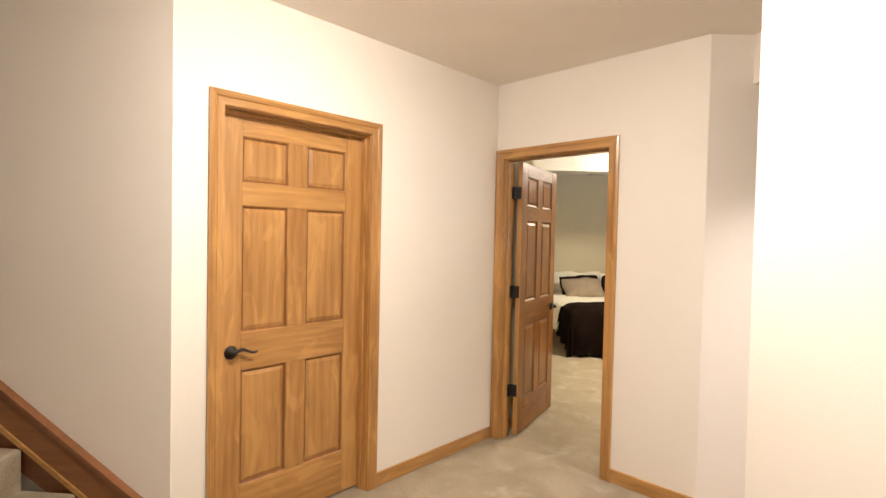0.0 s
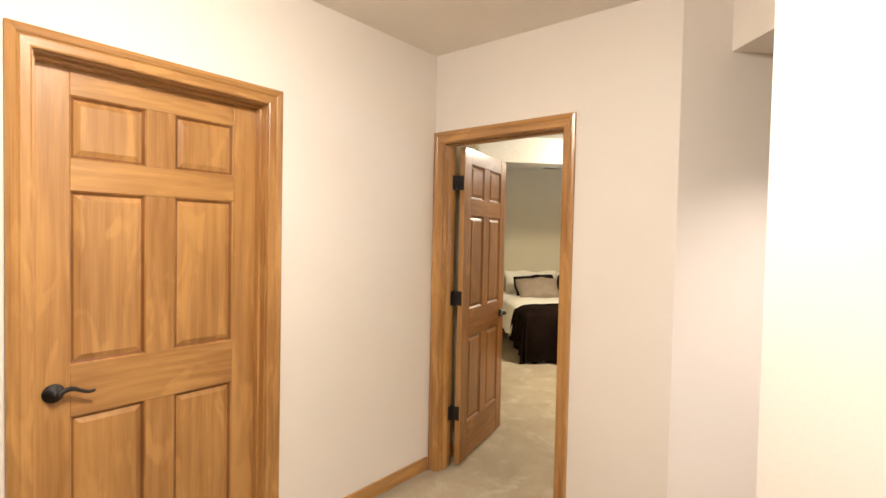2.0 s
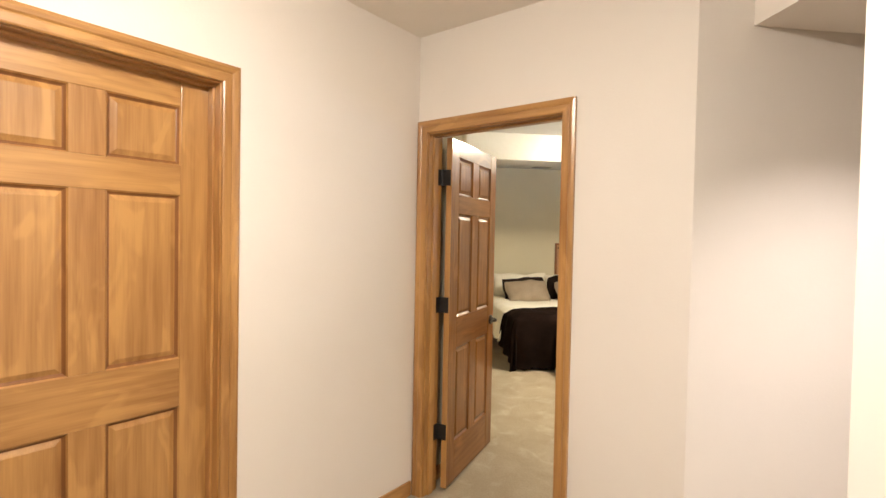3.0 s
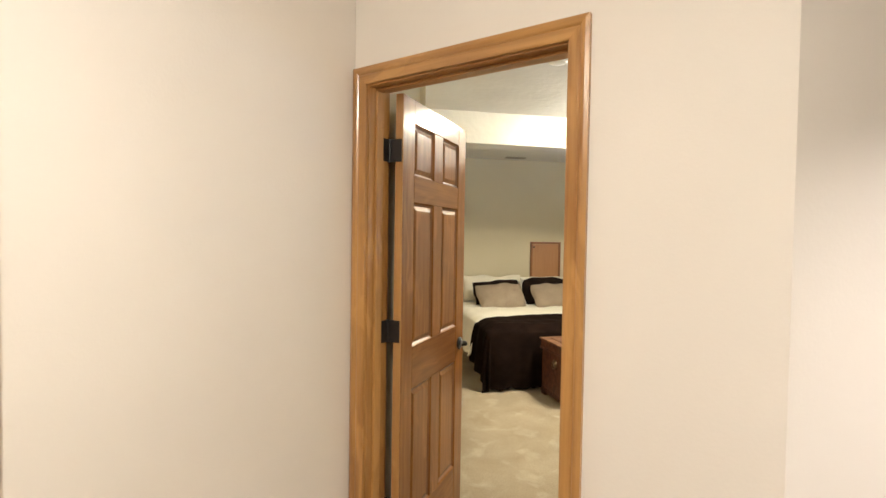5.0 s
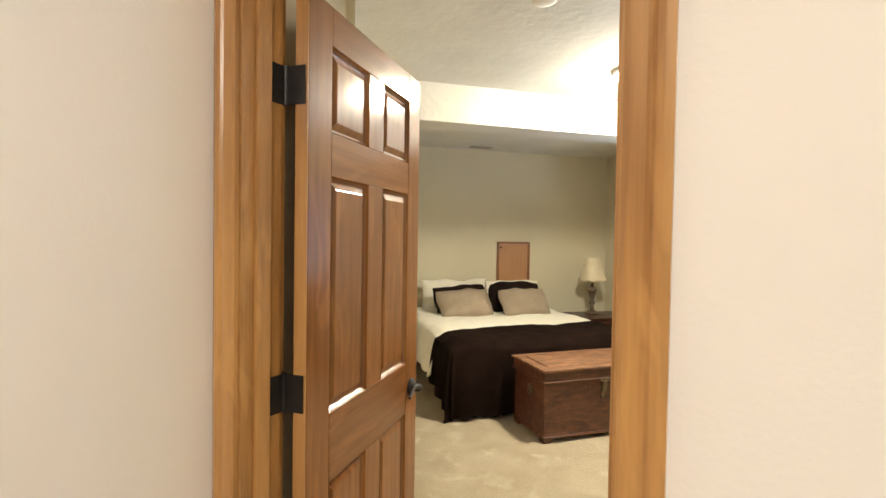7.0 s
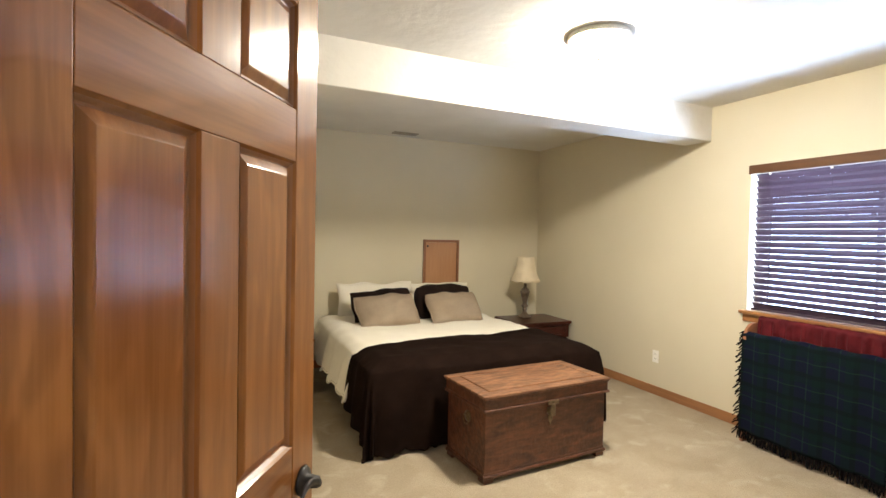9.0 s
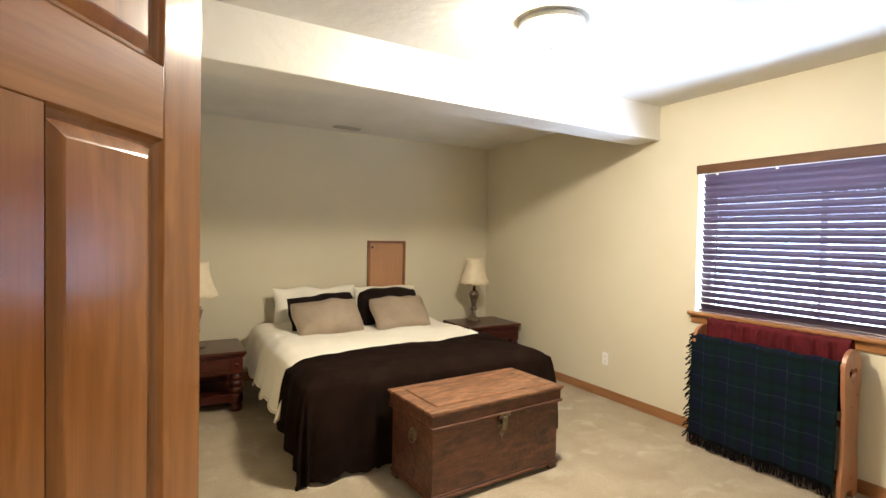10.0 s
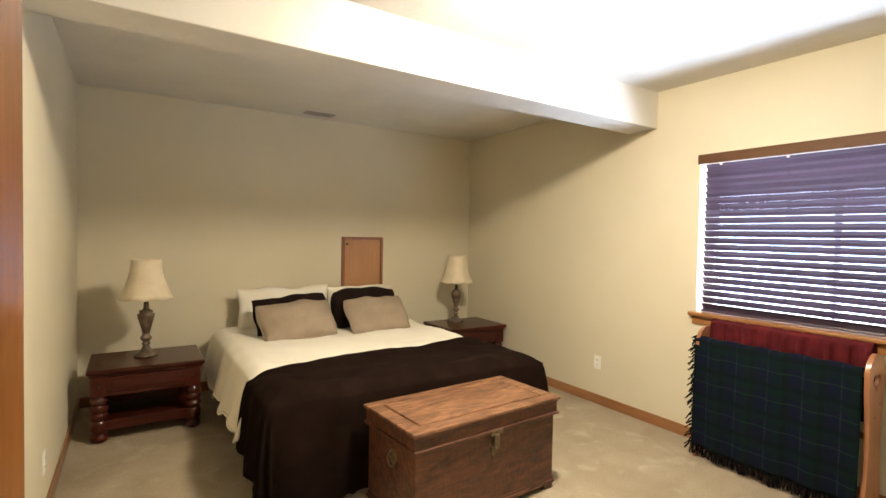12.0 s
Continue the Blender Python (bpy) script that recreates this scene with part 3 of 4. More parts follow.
def ceiling_vent():
    root = thing("ceiling_vent", "small slotted metal vent in the ceiling", "vent", pose(3.22, 8.80, CEIL - 0.006))
    part("backing", boxed(-0.12, -0.04, -0.004, 0.12, 0.04, 0), DARK, root)
    for y0, y1, x0, x1 in ((-0.055, -0.038, -0.14, 0.14), (0.038, 0.055, -0.14, 0.14), (-0.038, 0.038, -0.14, -0.115), (-0.038, 0.038, 0.115, 0.14)):
        part("frame", boxed(x0, y0, -0.009, x1, y1, 0, bevel=0.002), VENT_METAL, root)
    for k in range(5):
        y = -0.028 + k * 0.014
        part("slat", boxed(-0.114, y - 0.002, -0.008, 0.114, y + 0.002, -0.0045), VENT_METAL, root)


ceiling_vent()


def outlet(at):
    root = thing("wall_outlet", "white plastic duplex outlet plate on the wall", "outlet", at, "wall outlets")
    part("plate", boxed(-0.036, -0.006, -0.058, 0.036, 0, 0.058, bevel=0.003), WHITE_PLASTIC, root)
    for z in (-0.022, 0.022):
        sock = part("socket", boxed(-0.016, -0.009, z - 0.014, 0.016, -0.0055, z + 0.014, bevel=0.003), WHITE_PLASTIC, root)
        for x in (-0.006, 0.006):
            part("slot", boxed(x - 0.0012, -0.0095, z - 0.004, x + 0.0012, -0.0088, z + 0.006), DARK, sock)


outlet(pose(EAST, 7.03, 0.36, 0, 0, -90))
outlet(pose(WEST, 7.18, 0.30, 0, 0, 90))
outlet(pose(4.98, NORTH, 0.62, 0, 0, 0))


# ---- window ----
def window():
    root = thing("window_1", "bedroom window with honey-stained sill behind wooden blinds", "window", pose(EAST, 0, 0), kind="structure")
    x0, x1 = 0.12, 0.17
    for a, b, c, d in ((WY0, WY0 + 0.05, WZ0, WZ1), (WY1 - 0.05, WY1, WZ0, WZ1), (WY0 + 0.05, WY1 - 0.05, WZ0, WZ0 + 0.05), (WY0 + 0.05, WY1 - 0.05, WZ1 - 0.05, WZ1), (5.378, 5.402, WZ0 + 0.05, WZ1 - 0.05)):
        part("window_frame", boxed(x0, a, c, x1, b, d, bevel=0.003), WHITE_PLASTIC, root, "white vinyl window frame")
    for a, b in ((WY0 + 0.05, 5.378), (5.402, WY1 - 0.05)):
        pane = part("pane", boxed(0.143, a, WZ0 + 0.05, 0.147, b, WZ1 - 0.05), GLASS, root)
        pane.visible_shadow = False
    part("window_sill", boxed(-0.045, WY0 - 0.04, WZ0 - 0.026, 0.118, WY1 + 0.04, WZ0 + 0.002, bevel=0.010, seg=3), PINE_Y, root)
    part("apron", boxed(-0.014, WY0 - 0.02, WZ0 - 0.085, -0.0005, WY1 + 0.02, WZ0 - 0.026, bevel=0.004), PINE_Y, root)


window()


def blinds():
    root = thing("window_blind", "dark wooden venetian blind, tinted purplish for sky glare, lowered and half tilted", "window blind", pose(EAST, 0, 0))
    y0, y1 = WY0 + 0.012, WY1 - 0.028
    part("valance", boxed(-0.022, WY0 - 0.005, WZ1 - 0.062, -0.004, WY1 + 0.008, WZ1 + 0.006, bevel=0.005), RAIL_WOOD, root, "brown wooden valance")
    part("headrail", boxed(0.0, y0, WZ1 - 0.045, 0.05, y1, WZ1 - 0.004), RAIL_WOOD, root)
    bm = bmesh.new()
    t = radians(55.5)
    c, s = math.cos(t), math.sin(t)
    w, h = 0.026, 0.0014
    ring = []
    for y in (y0, y1):
        ring.append([bm.verts.new((a * c + b * s, y, -a * s + b * c)) for a, b in ((-w, -h), (0, -h + 0.004), (w, -h), (w, h), (0, h + 0.004), (-w, h))])
    for k in range(6):
        bm.faces.new((ring[0][k], ring[0][(k + 1) % 6], ring[1][(k + 1) % 6], ring[1][k]))
    bm.faces.new(ring[0])
    bm.faces.new(ring[1])
    me = mesh_of("slat", bm, SLAT_WOOD)
    n = 22
    for k in range(n):
        sl = new("slat", me)
        sl.parent = root
        sl.location = (0.03, 0, WZ0 + 0.045 + k * (WZ1 - 0.085 - WZ0 - 0.045) / (n - 1))
        sl.rotation_euler = (random.uniform(-0.0001, 0.0001), random.uniform(-0.0035, 0.0035), 0)
    part("bottom_rail", boxed(0.008, y0, WZ0 + 0.008, 0.052, y1, WZ0 + 0.024, bevel=0.004), SLAT_WOOD, root)
    for y in (y1 - 0.12, 5.39 + 0.22, y0 + 0.3):
        bm = bmesh.new()
        for x in (0.006, 0.054):
            rod(bm, (x, y, WZ0 + 0.02), (x, y, WZ1 - 0.04), 0.0009, 6)
        part("ladder_cord", bm, SLAT_WOOD, root)
        part("clip", boxed(-0.008, y - 0.008, WZ1 - 0.078, -0.003, y + 0.008, WZ1 - 0.055, bevel=0.001), WHITE_PLASTIC, root, "small clear clip")


blinds()


# ---- bed ----
BX0, BX1, BY0, BY1, BTOP = 2.305, 4.135, 6.71, 8.80, 0.598


def drape(x, y, lift, flare, fold, floor, seed, x0=BX0, x1=BX1, y0=BY0, maxd=9.0):
    """The place of a cloth point laid over the bed: beyond an edge it hangs down."""
    da = max(x0 - x, 0.0) + max(x - x1, 0.0)
    db = max(y0 - y, 0.0)
    sx = -1.0 if x < x0 else 1.0
    d = math.hypot(da, db)
    cx, cy = min(max(x, x0), x1), max(y, y0)
    if d > maxd:
        k = (maxd + (d - maxd) * 0.25) / d
        da, db, d = da * k, db * k, d * k
    wob = 0.015 * noise.noise(Vector((x * 2.3, y * 2.3, seed))) + 0.009 * noise.noise(Vector((x * 7, y * 7, seed + 4)))
    if d < 1e-6:
        edge = min(x - x0, x1 - x, y - y0)
        r = 0.11
        dip = 0.0 if edge > r else r * 0.45 * (1 - edge / r) ** 2
        return Vector((cx, cy, BTOP + lift + wob - dip))
    dx, dy = sx * da / d, -db / d
    top = BTOP + lift + wob - 0.0495
    along = x if db >= da else y
    if da > 0 and db > 0:
        along = math.atan2(db, da) * 0.45
    out = flare * d + 0.035 * (1 - math.exp(-d * 9)) + lift + fold * min(d / 0.3, 1.0) * (math.sin(along * 21 + seed + 2.0 * noise.noise(Vector((along * 3, seed, 0)))) * 0.6 + 0.5 * noise.noise(Vector((along * 8, d * 2, seed))))
    z = top - d * 0.985
    if z < floor:
        out += (floor - z) * 0.35
        z = floor + 0.012 * abs(noise.noise(Vector((x * 9, y * 9, seed))))
    return Vector((cx + dx * out, cy + dy * out, z))


def bed():
    root = thing("bed", "king bed on a dark base with white mattress", "bed", pose(0, 0, 0))
    part("base", boxed(BX0 + 0.06, BY0 + 0.06, 0.10, BX1 - 0.06, BY1, 0.30, bevel=0.01), BLACK_CLOTH, root)
    part("mattress", boxed(BX0 + 0.03, BY0 + 0.03, 0.305, BX1 - 0.03, BY1, BTOP - 0.03, bevel=0.04, seg=4), WHITE_CLOTH, root, smooth=True)
    for x in (BX0 + 0.15, BX1 - 0.15):
        for y in (BY0 + 0.2, BY1 - 0.15):
            part("leg", boxed(x - 0.03, y - 0.03, 0, x + 0.03, y + 0.03, 0.10), DARK, root)


def duvet():
    def fn(u, v):
        side = 0.30 + 0.02 * math.sin(v * 23) + 0.012 * math.sin(v * 57)
        x = BX0 - side + u * (BX1 - BX0 + 2 * side)
        y = 7.12 + v * (BY1 - 7.12)
        return drape(x, y, 0.0, 0.16, 0.030, 0.02, 3.0, y0=6.0)
    root = thing("duvet", "creamy white cotton duvet spread over the bed, hanging in folds", "duvet", pose(0, 0, 0))
    thicken(part("cover", sheet(fn, 130, 110), WHITE_CLOTH, root, smooth=True), 0.02)
    for u in (0.0, 1.0):
        bm = bmesh.new()
        for k in range(110):
            rod(bm, fn(u, k / 110), fn(u, (k + 1) / 110), 0.010, 7)
        part("hem", bm, WHITE_CLOTH, root, "stitched cotton hem", smooth=True)


def throw_blanket():
    def fn(u, v):
        left, right = 0.40 + 0.17 * (1 - v), 0.44
        x = BX0 - left + u * (BX1 - BX0 + left + right)
        back = 7.20 + 0.20 * min(max((x - BX0) / (BX1 - BX0), 0), 1) + 0.02 * math.sin(x * 5)
        front = BY0 - 0.56 + 0.012 * math.sin(x * 31) + 0.010 * math.sin(x * 73)
        y = front + v * (back - front)
        return drape(x, y, 0.026, 0.02, 0.030, 0.012, 8.0, maxd=0.56)
    ob = solid("throw_blanket", sheet(fn, 150, 70), BROWN_CLOTH, "dark brown fleece blanket draped over the bed's foot", "blanket", kind="object", smooth=True)
    thicken(ob, 0.012)


bed()
duvet()
throw_blanket()


def pillow(name, label, w, h, t, material, at, seed, category="pillow", piping=None, ears=0.06):
    """A stuffed pillow in the xz plane, its face towards -y, standing on z = 0."""
    bm = bmesh.new()
    nx, nz = 26, 20
    sides = []
    for s in (-1, 1):
        g = []
        for i in range(nx + 1):
            row = []
            for j in range(nz + 1):
                a, b = 2 * i / nx - 1, 2 * j / nz - 1
                fa, fb = a * w / 2, b * h / 2
                pinch = 1 - 0.03 * (1 - abs(b) ** 2) * abs(a) ** 3
                pinchz = 1 - 0.035 * (1 - abs(a) ** 2) * abs(b) ** 3
                ia = max(0.0, 1 - abs(a) ** 2.6)
                ib = max(0.0, 1 - abs(b) ** 2.6)
                puff = (ia * ib) ** 0.55
                wr = 0.012 * noise.noise(Vector((a * 3, b * 3, seed + s))) * puff
                corner = 1 - ears * a * a * b * b
                fa = fa * corner + 0.022 * noise.noise(Vector((a * 1.5, b * 1.7, seed + 9))) * abs(a)
                fb = fb * corner + 0.030 * noise.noise(Vector((a * 1.9, b * 1.2, seed + 20))) * max(b, 0.0)
                row.append((fa * pinch, s * (t / 2 * puff + 0.002) + wr, h / 2 + fb * pinchz + 0.005 * noise.noise(Vector((a * 2, b, seed)))))
            g.append(row)
        sides.append(g)
    verts = []
    for s in (0, 1):
        verts.append([[bm.verts.new(c) for c in row] for row in sides[s]])
    for s in (0, 1):
        for i in range(nx):
            for j in range(nz):
                bm.faces.new((verts[s][i][j], verts[s][i + 1][j], verts[s][i + 1][j + 1], verts[s][i][j + 1]))
    rim = [(i, 0) for i in range(nx)] + [(nx, j) for j in range(nz)] + [(i, nz) for i in range(nx, 0, -1)] + [(0, j) for j in range(nz, 0, -1)]
    m = len(rim)
    for k in range(m):
        (a, b), (c, d) = rim[k], rim[(k + 1) % m]
        bm.faces.new((verts[0][a][b], verts[0][c][d], verts[1][c][d], verts[1][a][b]))
    if not piping:
        return solid(name, bm, material, label, category, kind="object", at=at, smooth=True)
    root = thing(name, label, category, at)
    part("cover", bm, material, root, smooth=True)
    bm = bmesh.new()
    for k in range(m):
        (a, b), (c, d) = rim[k], rim[(k + 1) % m]
        p, q = Vector(sides[0][a][b]), Vector(sides[0][c][d])
        p.y = q.y = 0
        rod(bm, p, q, 0.006, 6)
    part("piping", bm, piping, root)
    return root


pillow("bed_pillow", "white cotton bed pillow leaning on the wall", 0.82, 0.385, 0.16, WHITE_CLOTH, pose(2.91, 8.72, 0.555, -13, 0, 0), 1, ears=-0.03)
pillow("bed_pillow", "white cotton bed pillow behind the dark cushion", 0.70, 0.37, 0.16, WHITE_CLOTH, pose(3.67, 8.73, 0.55, -13, 0, 0), 2, ears=-0.03)
pillow("cushion", "black-brown cushion with a flat border behind a taupe one", 0.65, 0.41, 0.12, BLACK_CLOTH, pose(2.88, 8.24, 0.575, -40, -3, 0), 3, category="cushion")
pillow("cushion", "plump black-brown cushion leaning upright on a white pillow", 0.68, 0.40, 0.24, BLACK_CLOTH, pose(3.56, 8.34, 0.57, -24, -1, 0), 4, category="cushion", ears=0.15)
pillow("cushion", "taupe cotton cushion with piped edge lying against a darker one", 0.62, 0.37, 0.17, GREY_CLOTH, pose(2.86, 8.03, 0.59, -44, -3, 2), 5, category="cushion", piping=GREY_CLOTH)
pillow("cushion", "taupe cotton cushion with piped edge beside its twin", 0.57, 0.37, 0.17, GREY_CLOTH, pose(3.57, 8.05, 0.59, -44, -2, 0), 6, category="cushion", piping=GREY_CLOTH)


def access_panel():
    root = thing("wall_panel", "framed brown wooden access door on the wall above the bed", "panel", pose(3.766, NORTH, 0))
    w, z0, z1 = 0.23, 0.72, 1.405
    for a, b, c, d in ((-w, -w + 0.03, z0, z1), (w - 0.03, w, z0, z1), (-w + 0.03, w - 0.03, z1 - 0.03, z1), (-w + 0.03, w - 0.03, z0, z0 + 0.03)):
        part("frame", boxed(a, -0.030, c, b, -0.0005, d, bevel=0.003), STAIR_WOOD, root, "darker wooden frame")
    leaf = part("door", boxed(-w + 0.031, -0.022, z0 + 0.031, w - 0.031, -0.002, z1 - 0.031, bevel=0.004), PANEL_WOOD, root)
    part("catch", turned([(0.010, 0), (0.013, 0.012), (0.004, 0.02)], seg=14), BRONZE, leaf, smooth=True).matrix_local = pose(-w + 0.05, -0.022, z1 - 0.075, 90, 0, 0)


access_panel()


# ---- nightstands and their lamps ----
def nightstand(at):
    root = thing("nightstand", "dark cherry nightstand with drawer, turned legs and low shelf", "nightstand", at, "nightstands by the bed")
    w, d, h = 0.355, 0.56, 0.50
    part("top", boxed(-w, 0, h - 0.032, w, d, h, bevel=0.010, seg=3), CHERRY_X, root)
    part("moulding", boxed(-w + 0.014, 0.014, h - 0.050, w - 0.014, d - 0.01, h - 0.032, bevel=0.006), CHERRY_X, root)
    a0, a1 = 0.335, h - 0.050
    part("back_panel", boxed(-w + 0.06, d - 0.04, 0.10, w - 0.06, d - 0.02, a1), CHERRY_X, root)
    for s in (-1, 1):
        x0, x1 = sorted((s * (w - 0.055), s * (w - 0.035)))
        part("side_panel", boxed(x0, 0.08, a0, x1, d - 0.08, a1), CHERRY_X, root)
    dr = part("drawer", boxed(-w + 0.115, 0.022, a0 + 0.008, w - 0.115, 0.2, a1 - 0.006, bevel=0.003), CHERRY_X, root)
    part("drawer_panel", boxed(-w + 0.145, 0.014, a0 + 0.028, w - 0.145, 0.0225, a1 - 0.024, bevel=0.004), CHERRY_X, dr)
    part("rail", boxed(-w + 0.115, 0.03, a0 - 0.02, w - 0.115, 0.06, a0 + 0.004, bevel=0.002), CHERRY_X, root)
    part("shelf", boxed(-w + 0.05, 0.05, 0.095, w - 0.05, d - 0.03, 0.125, bevel=0.004), CHERRY_X, root)
    part("shelf_rail", boxed(-w + 0.10, 0.03, 0.085, w - 0.10, 0.052, 0.15, bevel=0.004), CHERRY_X, root)
    for x in (-w + 0.072, w - 0.072):
        for y in (0.066, d - 0.07):
            bm = bmesh.new()
            prof = [(0.030, 0.0), (0.043, 0.008), (0.047, 0.028), (0.043, 0.05), (0.034, 0.058), (0.034, 0.066), (0.046, 0.072), (0.048, 0.09), (0.048, 0.135), (0.042, 0.145), (0.036, 0.152), (0.045, 0.160), (0.049, 0.178), (0.044, 0.196), (0.034, 0.204), (0.044, 0.212), (0.049, 0.230), (0.044, 0.248), (0.034, 0.256), (0.044, 0.264), (0.048, 0.280), (0.043, 0.296), (0.034, 0.304), (0.036, 0.315)]
            lathe(bm, [(r * 1.12, z) for r, z in prof], x, y, 22)
            leg = part("turned_leg", bm, CHERRY_Z, root, smooth=True)
            part("corner_block", boxed(x - 0.046, y - 0.046, 0.313, x + 0.046, y + 0.046, h - 0.050, bevel=0.004), CHERRY_Z, leg)
            bm = turned([(0.018, 0), (0.016, 0.006), (0.006, 0.010)], seg=14)
            if y < 0.2:
                part("rosette", bm, CHERRY_Z, leg, smooth=True).matrix_local = pose(x, y - 0.046, 0.385, 90, 0, 0)
    return root


ns = nightstand(pose(1.807, 8.10, 0))
copy_thing(ns, pose(4.74, 8.21, 0))


def table_lamp(at, label):
    root = thing("table_lamp", label, "lamp", at, "bedside lamps")
    base = [(0.076, 0.0), (0.080, 0.006), (0.078, 0.018), (0.062, 0.028), (0.050, 0.036), (0.036, 0.05), (0.026, 0.065), (0.021, 0.08), (0.026, 0.088), (0.030, 0.096), (0.024, 0.104), (0.021, 0.112), (0.032, 0.122), (0.039, 0.134), (0.036, 0.146), (0.026, 0.156), (0.024, 0.17), (0.030, 0.20), (0.040, 0.24), (0.050, 0.275), (0.057, 0.305), (0.058, 0.315), (0.040, 0.322), (0.046, 0.332), (0.046, 0.340), (0.026, 0.346), (0.018, 0.36), (0.018, 0.39)]
    part("body", turned(base, seg=32), LAMP_BODY, root, "antiqued bronze baluster body", smooth=True)
    part("socket", turned([(0.016, 0.39), (0.016, 0.46), (0.03, 0.47), (0.032, 0.53), (0.01, 0.56)], seg=18), BRASS, root, smooth=True)
    bm = bmesh.new()
    seg, rows = 96, 12
    rings = []
    for j in range(rows + 1):
        f = j / rows
        r0 = 0.178 - 0.078 * (1 - (1 - f) ** 1.9)
        ring = []
        for k in range(seg):
            a = 2 * math.pi * k / seg
            r = r0 * (1 - 0.022 * abs(math.sin(a * 4)) + 0.006 * math.sin(a * 48))
            z = 0.438 + 0.282 * f - (0.012 * abs(math.sin(a * 4)) if j == 0 else 0)
            ring.append(bm.verts.new((r * math.cos(a), r * math.sin(a), z)))
        rings.append(ring)
    for r0, r1 in zip(rings, rings[1:]):
        for k in range(seg):
            bm.faces.new((r0[k], r0[(k + 1) % seg], r1[(k + 1) % seg], r1[k]))
    sh = part("shade", bm, SHADE_CLOTH, root, "pleated cream bell shade", smooth=True)
    thicken(sh, 0.003)
    bm = bmesh.new()
    for k in range(3):
        a = k * 2.094
        rod(bm, (0, 0, 0.685), (0.098 * math.cos(a), 0.098 * math.sin(a), 0.69), 0.002, 6)
    rod(bm, (0, 0, 0.56), (0, 0, 0.69), 0.004, 8)
    part("harp", bm, BRASS, root)
    part("finial", turned([(0.004, 0.69), (0.010, 0.70), (0.006, 0.712), (0.001, 0.72)], seg=12), BRASS, root, smooth=True)


table_lamp(pose(1.800, 8.41, 0.50, 0, 0, 15), "unlit table lamp with cream pleated shade on the nightstand")
table_lamp(pose(4.70, 8.60, 0.50, 0, 0, 40), "unlit table lamp with cream pleated shade in the room corner")


